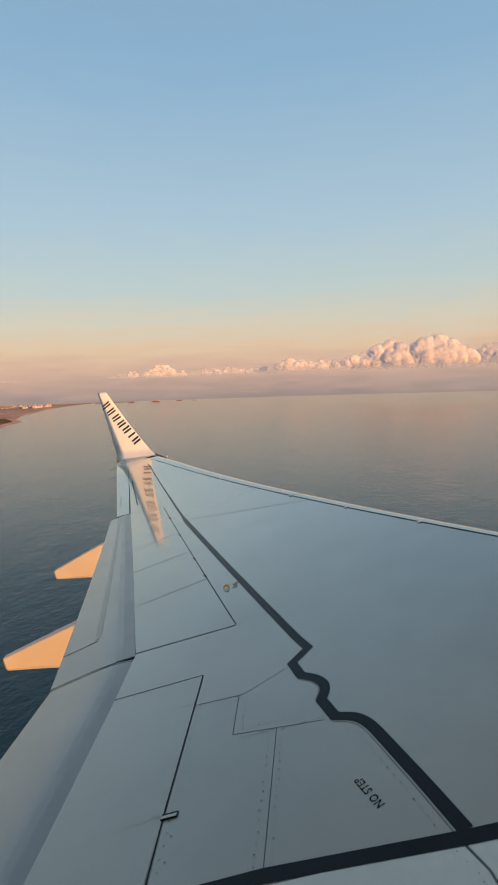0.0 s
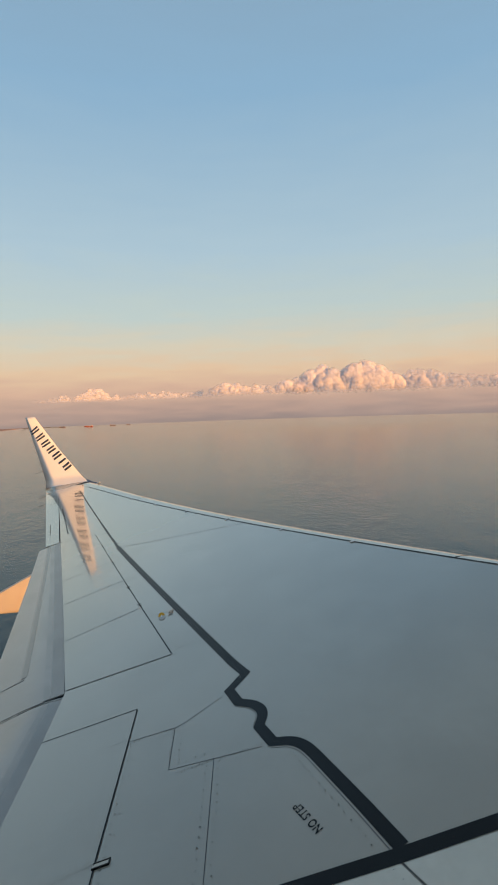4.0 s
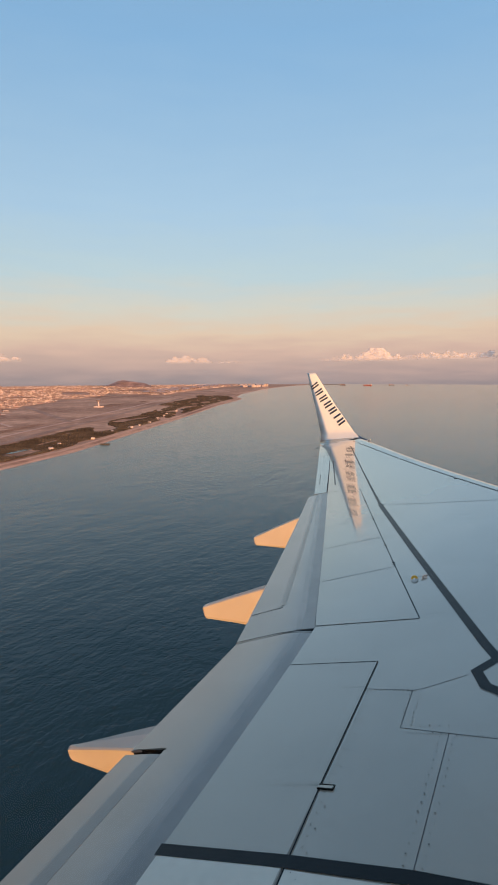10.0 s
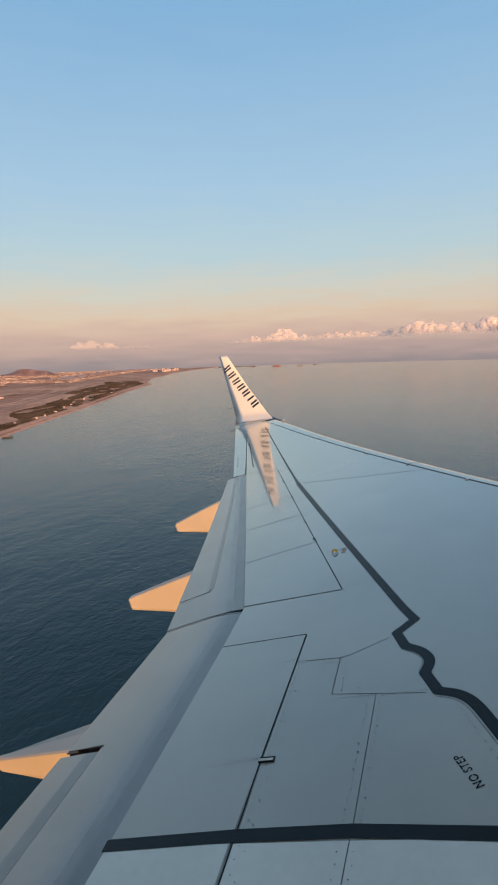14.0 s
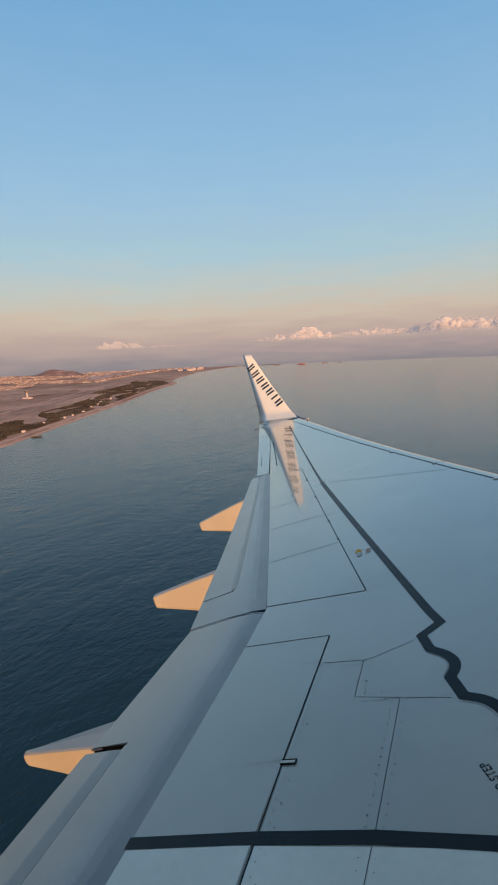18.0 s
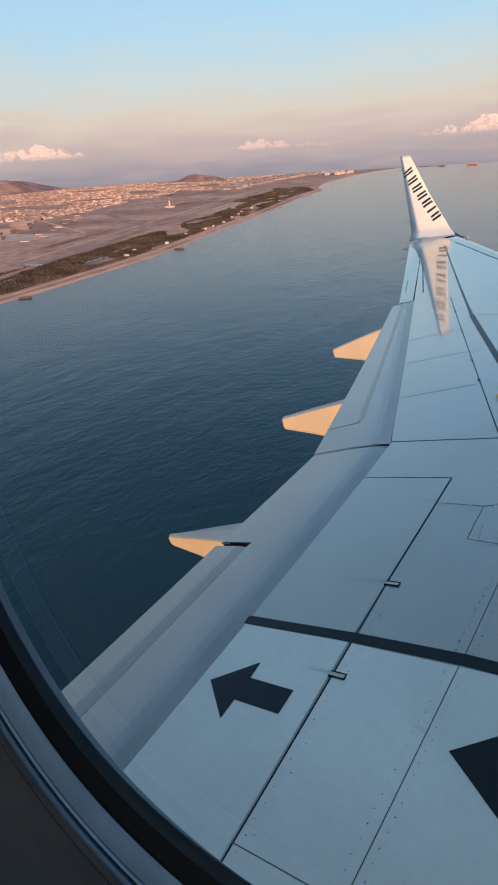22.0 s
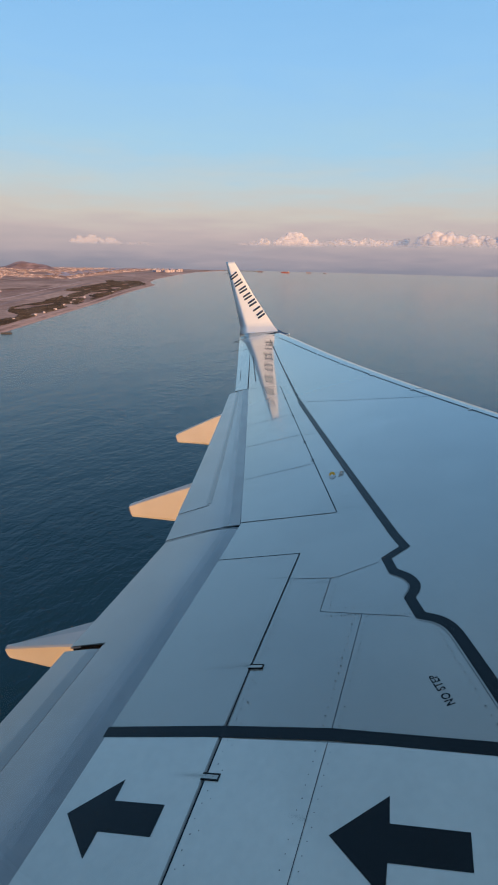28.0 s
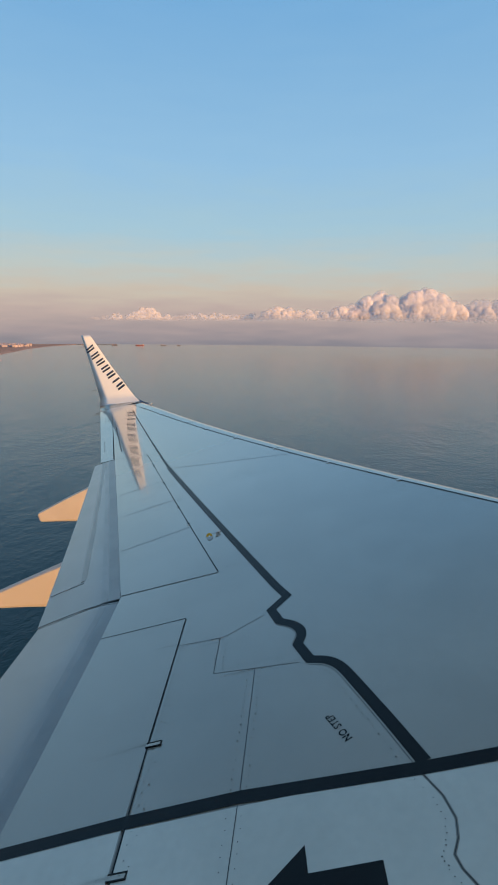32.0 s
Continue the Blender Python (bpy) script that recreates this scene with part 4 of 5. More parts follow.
def build_window():
    win = new("cabin_window")
    win.matrix_world = A
    tagged(win, "rounded cabin window with black seal and grey bezel", "aircraft window")
    def ring(*rows):
        loops = []
        for y, k in rows:
            deep = y if y > 0.2395 else 0.2395 - (0.2395 - y) * 1.59
            k *= (deep - 0.055) / (y - 0.055)
            loops.append(loop_at(deep, k, k + 0.03))
        return loft(loops)
    part("outer_frame", ring((0.305, 0.500), (0.262, 0.402), (0.260, 0.400), (0.2585, 0.403), (0.257, 0.407), (0.2525, 0.411)), PLASTIC_DARK, win, "dark grey outer pane frame", True)
    part("seal", ring((0.2525, 0.411), (0.2465, 0.418), (0.242, 0.4215), (0.2395, 0.4255), (0.2385, 0.4255)), RUBBER, win, "black rubber window seal", True)
    part("bezel", ring((0.2395, 0.4245), (0.2375, 0.4265), (0.2345, 0.431), (0.2315, 0.4365), (0.2295, 0.4415), (0.2285, 0.4435)), PLASTIC, win, "grey plastic window bezel", True)
    part("trim_ring", ring((0.2293, 0.443), (0.2275, 0.445), (0.2270, 0.448), (0.2245, 0.450), (0.2215, 0.4545), (0.2205, 0.4595)), PLASTIC_MID, win, "dark grey inner trim ring", True)
    part("bead", ring((0.2273, 0.4450), (0.2258, 0.4458), (0.2254, 0.4466), (0.2262, 0.4476)), PLASTIC, win, "pale bead round the bezel", True)
    part("groove", ring((0.2262, 0.4478), (0.2250, 0.4490), (0.2238, 0.4506)), PLASTIC_DARK, win, "dark groove round the bezel", True)
    part("panel_joint", ring((0.2196, 0.4740), (0.2194, 0.4748), (0.2196, 0.4756)), RUBBER, win, "dark joint in the wall panel", True)
    bm = bmesh.new()
    bm.faces.new([bm.verts.new(p) for p in loop_at(0.264, 0.404, 0.434)])
    pane = part("pane", bm, pane_material(), win, "clear acrylic window pane")
    pane.visible_shadow = False
    return win


build_window()


def build_fuselage():
    hole_in, hole_out = loop_at(0.2085, 0.427, 0.457), loop_at(0.305, 0.501, 0.531)

    def rect(y):
        out = []
        for x, _, z in loop_at(y, 1, 1, power=2):
            dx, dz = x + 0.15, z
            k = 1 / max(abs(dx) / 1.0, abs(dz) / (0.75 if y < 0.25 else 1.05))
            out.append((-0.15 + dx * k, y, -0.05 + dz * k))
        return out
    for name, loops, mat, label, cat in (("wall_cabin", [hole_in, rect(0.2085)], PLASTIC_MID, "grey plastic cabin side wall panel", "wall"), ("wall_outer", [hole_out, rect(0.305)], WHITE, "white fuselage skin round the window", "fuselage")):
        ob = new(name, mesh_of(name, loft(loops), mat))
        ob.matrix_world = A
        tagged(ob, label, cat, kind="structure")
    # the round hull, closed at both ends, open at the window panel; tall unseen openings on the far side are added to
    # light the cabin
    bm = bmesh.new()
    tilt = math.tan(radians(9))
    xs = [-14, -9, -5] + [-2.9 + 0.25 * k for k in range(21)] + [5, 9, 13]
    m = 60
    rows = []
    for x in xs:
        ring = []
        for j in range(m + 1):
            a = radians(24 + 312 * j / m)
            ring.append(bm.verts.new((x, -1.60 + 1.90 * math.cos(a), -0.10 - tilt * x + 1.75 * math.sin(a))))
        rows.append(ring)
    for i, (r0, r1) in enumerate(zip(rows, rows[1:])):
        for j in range(m):
            if 25 <= j <= 33 and 3 <= i < 23 and i % 2 and not -0.95 < xs[i] < 0.5:
                continue
            bm.faces.new((r0[j], r0[j + 1], r1[j + 1], r1[j]))
        if not (xs[i] >= -1.16 and xs[i + 1] <= 0.86):
            bm.faces.new((r0[m], r0[0], r1[0], r1[m]))
    bm.faces.new(rows[0])
    bm.faces.new(rows[-1])
    bmesh.ops.recalc_face_normals(bm, faces=bm.faces)
    ob = new("fuselage", mesh_of("fuselage", bm, WHITE))
    ob.matrix_world = A
    tagged(ob, "white rounded airliner fuselage", "fuselage", kind="structure")


build_fuselage()


# ---- sea, land and sky things ----
def build_sea():
    rings, spokes = [0, 60, 150, 300, 600, 1200, 2400, 4900], 96
    verts, faces = [(0, 0, SEA)], []
    for r in rings[1:]:
        verts += [(r * math.cos(2 * math.pi * i / spokes), r * math.sin(2 * math.pi * i / spokes), SEA) for i in range(spokes)]
    for i in range(spokes):
        faces.append((0, 1 + i, 1 + (i + 1) % spokes))
        for j in range(len(rings) - 2):
            b0, b1 = 1 + j * spokes, 1 + (j + 1) * spokes
            faces.append((b0 + i, b1 + i, b1 + (i + 1) % spokes, b0 + (i + 1) % spokes))
    tagged(new("water", sheet_data("water", verts, faces, SEA_WATER)), "calm dark blue sea with small ripples", "sea", kind="structure")


build_sea()
COAST = [(-900, -4600), (-640, -2000), (-560, -600), (-540, 100), (-560, 330), (-590, 470), (-610, 570), (-650, 680), (-715, 860), (-815, 1140), (-1000, 1620), (-1130, 2020), (-1250, 2180), (-1390, 2480), (-1640, 3250), (-1760, 3800), (-1800, 4480)]


def coast(y):
    for (x0, y0), (x1, y1) in zip(COAST, COAST[1:]):
        if y <= y1:
            return x0 + (x1 - x0) * (y - y0) / (y1 - y0)
    return COAST[-1][0]


def inland(y):
    return -math.sqrt(max(4880 ** 2 - y * y, 0))


def land_strip(d0, d1, y0, y1, z, n=80, m=1, wob=0.0):
    """A strip of ground between two distances from the shore."""
    verts, faces = [], []
    for i in range(n + 1):
        y = y0 + (y1 - y0) * i / n
        x = coast(y)
        for j in range(m + 1):
            d = d0 + (d1 - d0) * j / m
            d += wob * noise.noise((y * 0.012, d * 0.01, 3.1)) * (1 if 0 < j or d0 > 0 else 0)
            verts.append((max(x - d, inland(y)), y, SEA + 0.03 if d0 < 0 and j == 0 else z))
    for i in range(n):
        for j in range(m):
            q = i * (m + 1) + j
            faces.append((q, q + m + 1, q + m + 2, q + 1))
    return verts, faces


def build_land():
    verts, faces = [], []
    ys = [-4400 + 8880 * i / 160 for i in range(161)]
    m = 24
    for y in ys:
        x0, x1 = coast(y), inland(y)
        x1 = min(x1, x0 - 5)
        for j in range(m + 1):
            t = (j / m) ** 1.8
            verts.append((x0 + (x1 - x0) * t, y, SEA + 0.05 + (1.15 if j else 0)))
    for i in range(len(ys) - 1):
        for j in range(m):
            q = i * (m + 1) + j
            faces.append((q, q + m + 1, q + m + 2, q + 1))
    tagged(new("ground", sheet_data("ground", verts, faces, EARTH)), "flat brown coastal plain with dry fields", "land", kind="structure")
    v, f = land_strip(-3, 24, -400, 4300, SEA + 1.6, 200, 1)
    tagged(new("beach", sheet_data("beach", v, f, SAND)), "long pale sandy beach along the sea", "beach", kind="structure")


build_land()

GROUND = SEA + 1.2


def quad_strip(p, q, width, z):
    d = Vector((q[0] - p[0], q[1] - p[1])).normalized()
    s = Vector((-d.y, d.x)) * width / 2
    return [(p[0] + s.x, p[1] + s.y, z), (p[0] - s.x, p[1] - s.y, z), (q[0] - s.x, q[1] - s.y, z), (q[0] + s.x, q[1] + s.y, z)]


def slab(name, p, q, width, mat, label, category, lift=0.3):
    ob = new(name, sheet_data(name, quad_strip(p, q, width, GROUND + lift), [(0, 1, 2, 3)], mat))
    return tagged(ob, label, category, kind="structure")


slab("runway", (-735, 470), (-1420, 2000), 20, TARMAC, "long grey asphalt runway along the coast", "runway", 0.5)
slab("taxiway", (-790, 470), (-1460, 1960), 9, CONCRETE, "pale taxiway beside the runway", "taxiway", 0.6)
slab("runway", (-1700, 1330), (-985, 905), 20, TARMAC, "grey crossing runway on the airfield", "runway", 0.7)
slab("taxiway", (-1900, 1150), (-1000, 760), 9, CONCRETE, "pale taxiway across the airfield", "taxiway", 0.8)
slab("apron", (-1500, 560), (-1050, 700), 120, CONCRETE, "pale concrete apron by the terminal", "apron", 0.4)
slab("apron", (-2100, 1200), (-1650, 900), 160, CONCRETE, "pale concrete apron by the hangars", "apron", 0.45)
rng = random.Random(11)
for i in range(26):
    y = rng.uniform(350, 2600)
    d = rng.uniform(230, 1500)
    x = coast(y) - d
    k = rng.uniform(60, 260)
    slab("field", (x, y), (x - 0.42 * k, y + k), rng.uniform(14, 60), rng.choice((GRASS, SAND, EARTH, GRASS)), "flat dry field on the airfield plain", "field", 0.05 + 0.012 * i)
shore = [(-712, 452), (-690, 470), (-668, 505), (-676, 540), (-690, 575), (-699, 578), (-690, 540), (-684, 508), (-704, 484), (-760, 462), (-800, 452)]
ob = new("pond", sheet_data("pond", [(x, y, GROUND + 0.75) for x, y in shore], [tuple(range(len(shore)))], SEA_WATER))
tagged(ob, "narrow pale lagoon behind the beach", "lagoon", kind="structure")


def build_woods():
    """Low pine woods behind the beach, as a multitude of small ragged crowns."""
    rng = np.random.default_rng(5)
    base = np.array([(0, 0, 1), (1, 0, 0.35), (0.3, 0.95, 0.3), (-0.8, 0.6, 0.4), (-0.8, -0.6, 0.3), (0.3, -0.95, 0.4), (0, 0, -0.2)])
    tri = [(0, 1, 2), (0, 2, 3), (0, 3, 4), (0, 4, 5), (0, 5, 1), (6, 2, 1), (6, 3, 2), (6, 4, 3), (6, 5, 4), (6, 1, 5)]
    verts, faces = [], []
    for i in range(26000):
        y = 300 + 1900 * rng.random() ** 1.6
        lo, hi = (34, 150) if y < 1500 else (44, 230)
        d = rng.uniform(lo, hi)
        if noise.noise((y * 0.011, d * 0.03, 0.5)) < -0.26:
            continue
        c = np.array((coast(y) - d, y, GROUND))
        s = rng.uniform(1.2, 3.3) * (1 + 0.3 * (y > 1200))
        b = len(verts)
        verts += [tuple(c + v * (s, s, s * rng.uniform(0.6, 1.1)) * rng.uniform(0.75, 1.2)) for v in base]
        faces += [tuple(b + q for q in f) for f in tri]
    tagged(new("pine_woods", sheet_data("pine_woods", verts, faces, WOODS)), "dark low pine woods behind the beach", "woods", kind="stuff")


build_woods()


def box_data(verts, faces, c, size, turn, z0):
    b = len(verts)
    ct, st = math.cos(turn), math.sin(turn)
    for dz in (0, 1):
        for dx, dy in ((-0.5, -0.5), (0.5, -0.5), (0.5, 0.5), (-0.5, 0.5)):
            x, y = dx * size[0], dy * size[1]
            verts.append((c[0] + x * ct - y * st, c[1] + x * st + y * ct, z0 + dz * size[2]))
    faces += [(b + 4, b + 5, b + 6, b + 7)] + [(b + i, b + (i + 1) % 4, b + 4 + (i + 1) % 4, b + 4 + i) for i in range(4)]


def build_city():
    rng = np.random.default_rng(8)
    sets = {"city_blocks": ([], [], WALL_TAN, "pale pink and tan city blocks in the distance"), "pale_blocks": ([], [], ROOF_WHITE, "pale flat-roofed buildings in the distance")}
    for i in range(30000):
        y = rng.uniform(900, 4300)
        near = 700 + 0.10 * (y - 900) if y < 2200 else 420
        x = coast(y) - near - 2600 * rng.random() ** 1.5
        if math.hypot(x, y) > 4820 or noise.noise((x * 0.004, y * 0.004, 2.2)) < -0.24:
            continue
        key = "pale_blocks" if rng.random() < 0.30 else "city_blocks"
        v, f = sets[key][:2]
        h = rng.uniform(1.6, 4) * (2.4 if rng.random() < 0.05 else 1)
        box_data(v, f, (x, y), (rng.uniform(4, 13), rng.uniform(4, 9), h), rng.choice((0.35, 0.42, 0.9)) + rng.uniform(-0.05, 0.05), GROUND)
    for key, (v, f, mat, label) in sets.items():
        tagged(new(key, sheet_data(key, v, f, mat)), label, "city", kind="stuff")


build_city()


def gabled(name, c, size, turn, wall, roof, label, category, group):
    """A building with a body and a low pitched roof that overhangs a little."""
    ob = new(name)
    ob.matrix_world = pose(c[0], c[1], GROUND, 0, 0, math.degrees(turn))
    tagged(ob, label, category, group)
    bm = bmesh.new()
    box(bm, (-size[0] / 2, -size[1] / 2, 0), (size[0] / 2, size[1] / 2, size[2]))
    part("wall", bm, wall, ob)
    bm = bmesh.new()
    x, y, z, r = size[0] / 2 * 1.02, size[1] / 2 * 1.05, size[2], size[2] * 0.22
    v = [bm.verts.new(p) for p in ((-x, -y, z), (x, -y, z), (x, y, z), (-x, y, z), (-x, 0, z + r), (x, 0, z + r))]
    for q in ((0, 1, 5, 4), (2, 3, 4, 5), (1, 2, 5), (3, 0, 4), (3, 2, 1, 0)):
        bm.faces.new([v[i] for i in q])
    part("roof", bm, roof, ob)
    return ob


rng = random.Random(21)
for i in range(17):
    for j in range(3):
        y = 2350 + i * 105 + rng.uniform(-15, 15)
        x = coast(y) - 470 - j * 62 - rng.uniform(0, 25) - 0.05 * (y - 2350)
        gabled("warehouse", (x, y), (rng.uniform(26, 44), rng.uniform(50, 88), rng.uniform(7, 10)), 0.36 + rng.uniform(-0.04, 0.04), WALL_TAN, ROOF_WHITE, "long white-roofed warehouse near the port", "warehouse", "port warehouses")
for i in range(18):
    y = 560 + i * 72 + rng.uniform(-25, 25)
    x = coast(y) - rng.uniform(34, 80)
    gabled("beach_house", (x, y), (rng.uniform(4, 7), rng.uniform(3, 6), rng.uniform(2.4, 3.6)), rng.uniform(0, 1.5), ROOF_WHITE, ROOF_WHITE, "small white house among pines by the beach", "house", "houses by the beach")
for i in range(9):
    y = 620 + i * 55 + rng.uniform(-15, 15)
    x = -1150 - i * 55 + rng.uniform(-60, 30)
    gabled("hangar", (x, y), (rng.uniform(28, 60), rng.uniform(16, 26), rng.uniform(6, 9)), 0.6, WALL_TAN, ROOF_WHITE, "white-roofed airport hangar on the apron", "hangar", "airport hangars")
for i in range(26):
    y = 3480 + rng.uniform(0, 420)
    x = coast(y) - 120 - rng.uniform(0, 180)
    gabled("port_shed", (x, y), (rng.uniform(10, 24), rng.uniform(18, 40), rng.uniform(10, 20)), 0.3, ROOF_WHITE, ROOF_WHITE, "pale port building beside the harbour", "port building", "port buildings")


def build_parked(x, y, turn):
    """A small airliner parked on the apron."""
    ob = new("parked_airliner")
    ob.matrix_world = pose(x, y, GROUND + 0.4, 0, 0, turn)
    tagged(ob, "small white airliner parked on the airport apron", "aircraft", "parked airliners")
    bm = bmesh.new()
    bmesh.ops.create_cone(bm, cap_ends=True, segments=10, radius1=1.0, radius2=1.0, depth=13, matrix=Matrix.Translation((0, 0, 1.6)) @ Matrix.Rotation(radians(90), 4, "Y"))
    bmesh.ops.create_cone(bm, cap_ends=True, segments=10, radius1=1.0, radius2=0.2, depth=3, matrix=Matrix.Translation((8, 0, 1.5)) @ Matrix.Rotation(radians(90), 4, "Y"))
    bmesh.ops.create_cone(bm, cap_ends=True, segments=10, radius1=1.0, radius2=0.2, depth=4, matrix=Matrix.Translation((-8.5, 0, 1.9)) @ Matrix.Rotation(radians(-90), 4, "Y"))
    part("fuselage", bm, ROOF_WHITE, ob)
    for e in (-1, 1):
        for name, x0, x1, span, sweep, z in (("wing", 2.5, -1.5, 8.5, -4.0, 1.3), ("tailplane", -8.2, -9.8, 3.2, -1.6, 2.2)):
            bm = bmesh.new()
            f = bm.faces.new([bm.verts.new(p) for p in ((x0, 0, z), (x1, 0, z), (x1 + sweep, e * span, z + 0.4), (x0 + sweep - 1.6, e * span, z + 0.4))])
            bmesh.ops.solidify(bm, geom=[f], thickness=0.25)
            part(name, bm, ROOF_WHITE, ob)
    bm = bmesh.new()
    f = bm.faces.new([bm.verts.new(p) for p in ((-7.2, 0, 2.4), (-10, 0, 2.4), (-11, 0, 6.2), (-9.6, 0, 6.2))])
    bmesh.ops.solidify(bm, geom=[f], thickness=0.3)
    part("tail_fin", bm, SHIP_RED if turn % 3 else NAVY, ob)


rng = random.Random(31)
for i in range(14):
    build_parked(-1010 - 42 * i + rng.uniform(-10, 10), 640 + 44 * i + rng.uniform(-20, 20), 35 + 20 * (i % 4))


def build_tower():
    ob = new("control_tower")
    ob.matrix_world = pose(-1300, 1330, GROUND)
    tagged(ob, "pale airport control tower with flared cab", "control tower")
    bm = bmesh.new()
    box(bm, (-14, -9, 0), (14, 9, 5))
    part("base_building", bm, ROOF_WHITE, ob)
    for name, z0, z1, r0, r1 in (("shaft", 5, 19, 3.0, 2.2), ("flare", 19, 22, 2.2, 6.5), ("cab", 22, 25.5, 6.5, 7.2), ("cab_roof", 25.5, 26.6, 7.4, 5.0), ("mast", 26.6, 31, 0.4, 0.2)):
        bm = bmesh.new()
        bmesh.ops.create_cone(bm, cap_ends=True, segments=16, radius1=r0, radius2=r1, depth=z1 - z0, matrix=Matrix.Translation((0, 0, (z0 + z1) / 2)))
        part(name, bm, ROOF_WHITE if name != "cab" else WALL_TAN, ob)


build_tower()


def build_hill(name, x, y, rx, ry, h, seed, label):
    verts, faces, n, m = [], [], 36, 12
    for i in range(m + 1):
        t = i / m
        for j in range(n):
            a = 2 * math.pi * j / n
            k = 1 + 0.25 * noise.noise((math.cos(a) * 1.4 + seed, math.sin(a) * 1.4, t))
            z = h * math.cos(t * math.pi / 2) ** 1.4 * (1 + 0.35 * noise.noise((math.cos(a) * t * 3, math.sin(a) * t * 3, seed)))
            verts.append((x + rx * t * k * math.cos(a), y + ry * t * k * math.sin(a), GROUND - 0.5 + max(z, 0)))
    for i in range(m):
        for j in range(n):
            faces.append((i * n + j, i * n + (j + 1) % n, (i + 1) * n + (j + 1) % n, (i + 1) * n + j))
    tagged(new(name, sheet_data(name, verts, faces, HILL, True)), label, "hill", kind="structure")


build_hill("hill_1", -3020, 3420, 250, 160, 46, 1.0, "dark wooded hill above the city")
build_hill("hill_2", -4150, 2350, 420, 620, 95, 2.0, "long dark hills behind the city")
build_hill("hill_3", -4300, 900, 420, 600, 150, 5.0, "long dark hills behind the city")


def build_ship(az, dist, length, hull, turn):
    ob = new("cargo_ship")
    a = radians(az)
    ob.matrix_world = pose(-math.sin(a) * dist, math.cos(a) * dist, SEA, 0, 0, turn)
    tagged(ob, "far cargo ship at anchor on the sea", "ship", "ships at anchor")
    bm = bmesh.new()
    w, h = length * 0.08, length * 0.055
    v = []
    for z, k in ((-0.5, 0.8), (h, 1.0)):
        v += [bm.verts.new(p) for p in ((-length / 2, -w * k, z), (length * 0.36, -w * k, z), (length / 2 * k, 0, z), (length * 0.36, w * k, z), (-length / 2, w * k, z))]
    for j in range(5):
        bm.faces.new((v[j], v[(j + 1) % 5], v[5 + (j + 1) % 5], v[5 + j]))
    bm.faces.new(v[5:])
    part("hull", bm, hull, ob)
    bm = bmesh.new()
    box(bm, (-length * 0.45, -w * 0.8, h), (-length * 0.3, w * 0.8, h + length * 0.09))
    box(bm, (-length * 0.42, -w * 0.3, h + length * 0.09), (-length * 0.37, w * 0.3, h + length * 0.13))
    part("bridge", bm, ROOF_WHITE, ob)
    bm = bmesh.new()
    for i in range(4):
        box(bm, (-length * 0.24 + i * length * 0.14, -w * 0.7, h), (-length * 0.13 + i * length * 0.14, w * 0.7, h + length * 0.03))
    part("deck_cargo", bm, SHIP_RED, ob)


for az, dist, length, hull, turn in ((21.5, 4700, 42, SHIP_DARK, 10), (18.4, 4550, 52, SHIP_DARK, 4), (15.9, 4500, 80, SHIP_RED, 172), (13.4, 4600, 50, SHIP_DARK, 8), (11.8, 4620, 36, SHIP_DARK, 0), (19.8, 4780, 30, SHIP_RED, 20)):
    build_ship(az, dist, length, hull, turn)

# breakwater that runs out past the point, and a short groyne
for p, q, w, label in (((-1790, 4400), (-1500, 4560), 9, "long low stone breakwater off the port"), ((-634, 648), (-620, 656), 1.6, "short dark stone groyne on the beach"), ((-556, 318), (-546, 327), 1.5, "short dark stone groyne on the beach")):
    bm = bmesh.new()
    d = Vector((q[0] - p[0], q[1] - p[1], 0))
    m = Matrix.Translation(((p[0] + q[0]) / 2, (p[1] + q[1]) / 2, SEA + 0.8)) @ Matrix.Rotation(math.atan2(d.y, d.x), 4, "Z") @ Matrix.Diagonal((d.length, w, 1.6 + 0.15 * w, 1))
    bmesh.ops.create_cube(bm, size=1, matrix=m)
    bmesh.ops.subdivide_edges(bm, edges=bm.edges[:], cuts=5, use_grid_fill=True)
    for v in bm.verts:
        v.co += Vector(noise.noise_vector(v.co * 0.2)) * 0.25 * w ** 0.5
    ob = new("breakwater", mesh_of("breakwater", bm, STONE))
    tagged(ob, label, "breakwater", kind="structure")


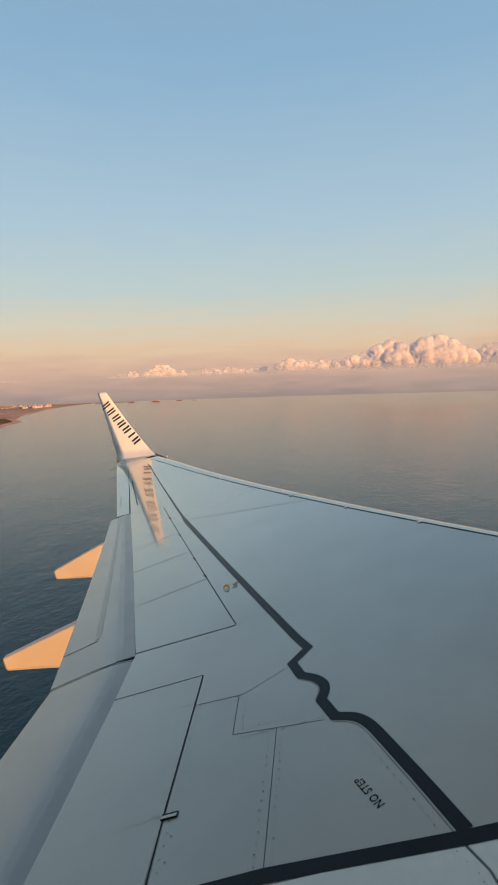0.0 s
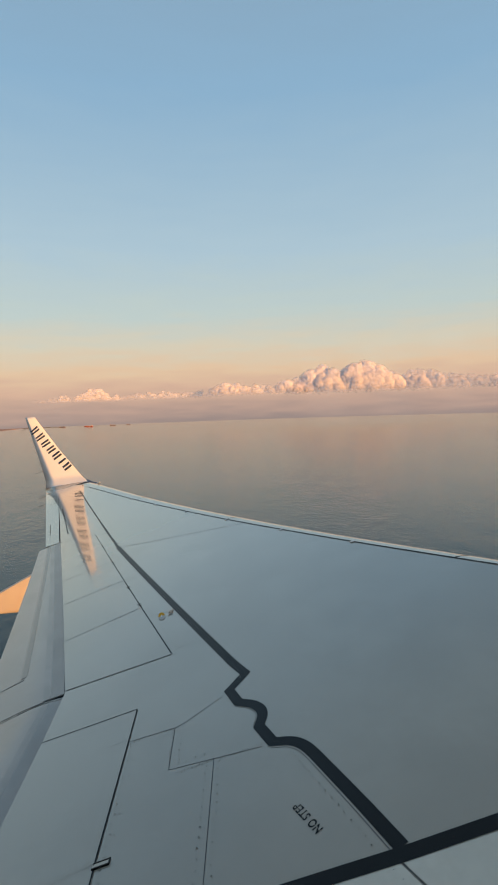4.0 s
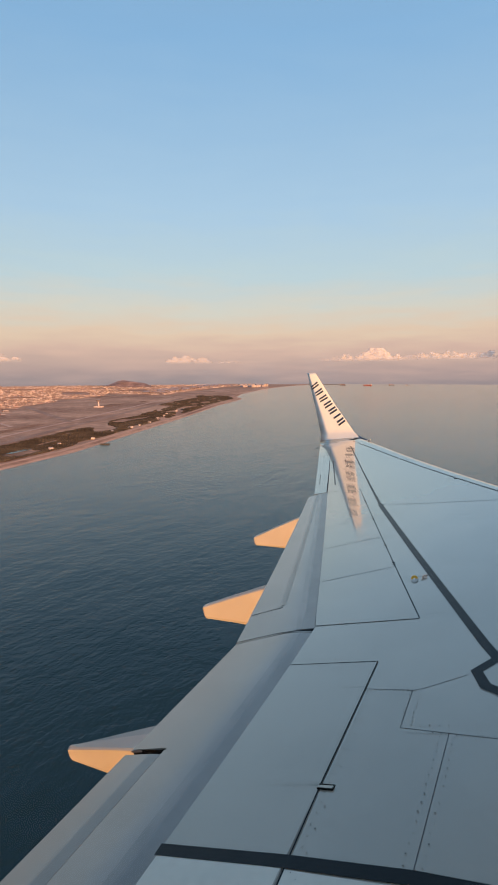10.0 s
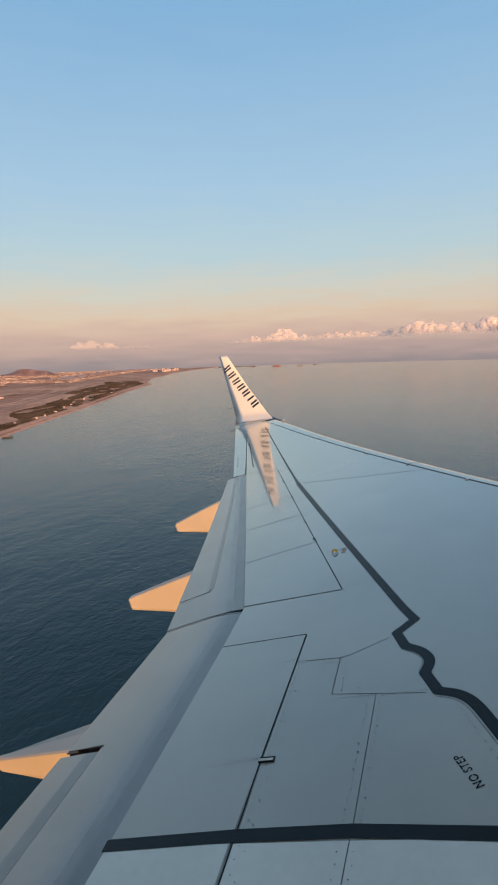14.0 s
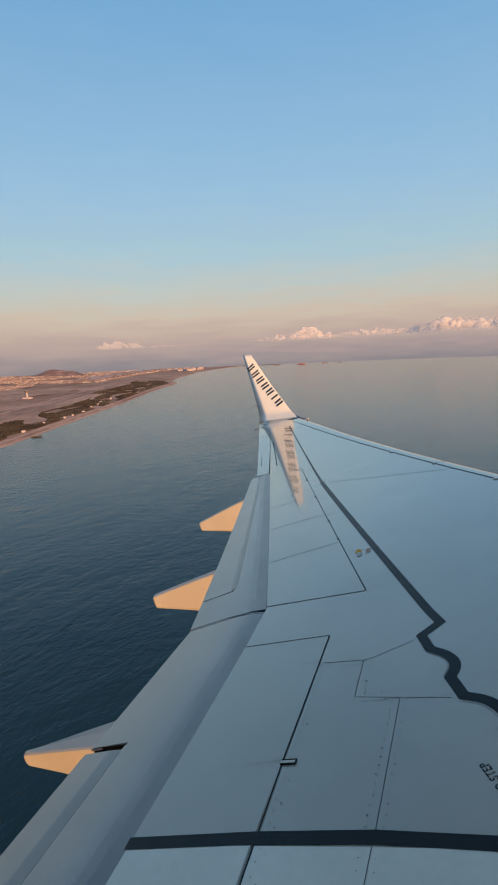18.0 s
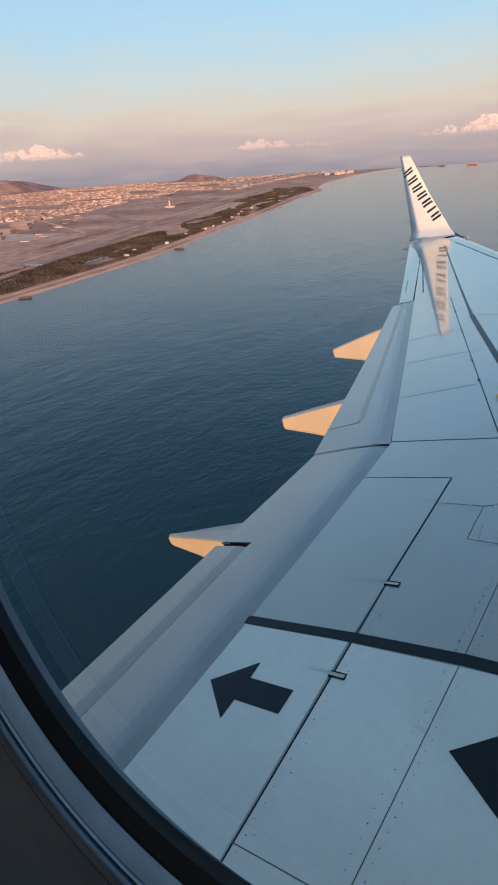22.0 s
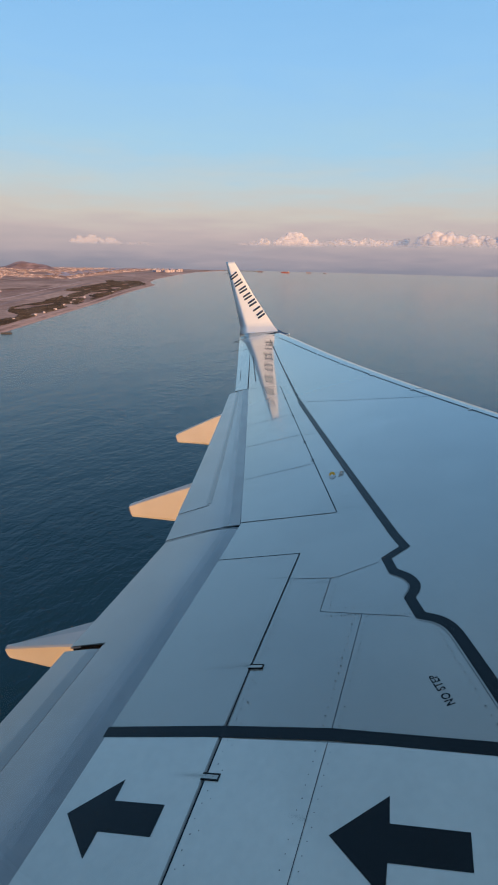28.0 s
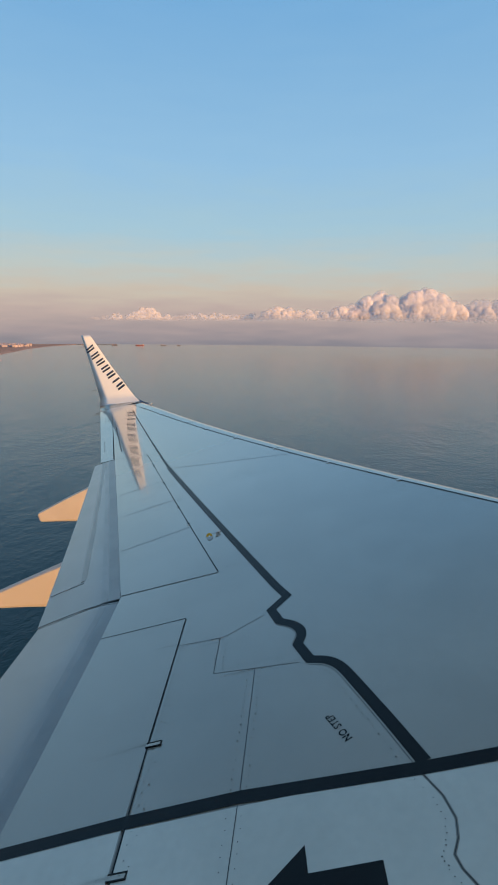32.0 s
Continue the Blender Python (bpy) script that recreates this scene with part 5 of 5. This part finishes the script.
# ---- clouds ----
def build_cloud(az, half, top, base, full, seed, dist, mat):
    """A bank of cumulus: one closed skin drawn round many heaped puffs, thin at its rim and at its base."""
    rng = np.random.default_rng(100 + seed)
    zb, width = dist * math.tan(radians(base)), dist * math.tan(radians(half))
    height = dist * math.tan(radians(top)) - zb
    balls = []
    for _ in range(int(16 * half)):
        u = rng.uniform(-1, 1)
        x = u * width
        hump = 0.52 + 0.85 * noise.noise((x / height * 0.42, seed * 3.7, 0.2)) + 0.3 * noise.noise((x / height * 1.3, seed * 1.9, 4.0))
        h = height * (1 - 0.7 * abs(u) ** 3) * min(1.0, max(0.40, hump))
        f = rng.random()
        r = h * rng.uniform(0.30, 0.46) * (1.05 - 0.5 * f)
        c = np.array((x + rng.normal() * 0.2 * h * (1 - f), rng.uniform(-0.2, 0.2) * h, zb + f * (h - r)))
        balls.append((c, r))
        for _ in range(7):
            d = rng.normal(size=3)
            d[2] = abs(d[2]) * 0.8
            d[1] = -abs(d[1])
            balls.append((c + d / np.linalg.norm(d) * r * 0.78, r * rng.uniform(0.25, 0.5)))
    nx, nz = int(46 * half), 72
    xs, zs = np.linspace(-width * 1.08, width * 1.08, nx), np.linspace(zb - 0.10 * height, zb + 1.12 * height, nz)
    X, Z = np.meshgrid(xs, zs, indexing="ij")
    warp = np.array([[noise.noise((x * 0.05, z * 0.05, seed)) + 0.5 * noise.noise((x * 0.12, z * 0.12, seed)) for z in zs] for x in xs])
    front = np.zeros_like(X)
    thick = np.zeros_like(X)
    for c, r in balls:
        q = 1 - ((X + warp * 5 - c[0]) / 1.25) ** 2 / r ** 2 - (Z + warp * 4 - c[2]) ** 2 / r ** 2
        s = np.sqrt(np.clip(q, 0, None)) * r
        front = np.maximum(front, np.where(q > 0, s - c[1] + 0.25 * height, 0))
        thick = np.maximum(thick, s)
    for _ in range(3):
        front[1:-1, 1:-1] = (4 * front[1:-1, 1:-1] + front[:-2, 1:-1] + front[2:, 1:-1] + front[1:-1, :-2] + front[1:-1, 2:]) / 8
        thick[1:-1, 1:-1] = (4 * thick[1:-1, 1:-1] + thick[:-2, 1:-1] + thick[2:, 1:-1] + thick[1:-1, :-2] + thick[1:-1, 2:]) / 8
    front = front * 0.62 + warp * 3
    # vapour thins out towards the rim, and over a soft depth above the flat base
    dense = np.clip(thick / (0.15 * height), 0, 1) ** 1.5 * np.clip((Z - zb) / (0.24 * height) + 0.25 * warp, 0, 1) * full
    index = -np.ones(X.shape, int)
    keep = np.zeros(X.shape, bool)
    solid = dense > 0
    keep[:-1, :-1] = solid[:-1, :-1] | solid[1:, :-1] | solid[:-1, 1:] | solid[1:, 1:]
    used = keep.copy()
    used[1:, :] |= keep[:-1, :]
    used[:, 1:] |= keep[:, :-1]
    used[1:, 1:] |= keep[:-1, :-1]
    count = int(used.sum())
    index[used] = np.arange(count)
    verts = np.concatenate([np.stack([X[used], -front[used], Z[used]], 1), np.stack([X[used], 0.3 * front[used] + 4, Z[used]], 1)])
    i, j = np.nonzero(keep)
    quads = np.stack([index[i, j], index[i + 1, j], index[i + 1, j + 1], index[i, j + 1]], 1)
    me = sheet_data("cloud", verts.tolist(), np.concatenate([quads, quads[:, ::-1] + count]).tolist(), mat, True)
    density = me.attributes.new("vapour", "FLOAT", "POINT")
    density.data.foreach_set("value", np.concatenate([dense[used], dense[used]]))
    ob = new("cloud", me)
    a = radians(az)
    ob.matrix_world = pose(-math.sin(a) * dist, math.cos(a) * dist, 0, 0, 0, az)
    tagged(ob, "sunlit peach and white cumulus cloud bank over the sea", "cloud", "clouds along the horizon")


for i, (az, half, top, base, full) in enumerate(((-2.2, 6.0, 4.2, 1.2, 1.0), (-11.4, 6.0, 4.8, 1.1, 1.0), (-21, 7.0, 5.3, 1.1, 1.0), (-32, 7.0, 4.6, 1.1, 1.0), (-44, 7.5, 4.2, 1.1, 1.0), (7.6, 5.6, 3.3, 1.1, 0.75), (16.5, 5.0, 2.6, 1.0, 0.5), (33, 5.0, 2.0, 0.8, 0.22), (56, 4.5, 2.6, 1.0, 0.35))):
    build_cloud(az, half, top, base, full, i + 1, 4400 + 30 * i, CLOUD)
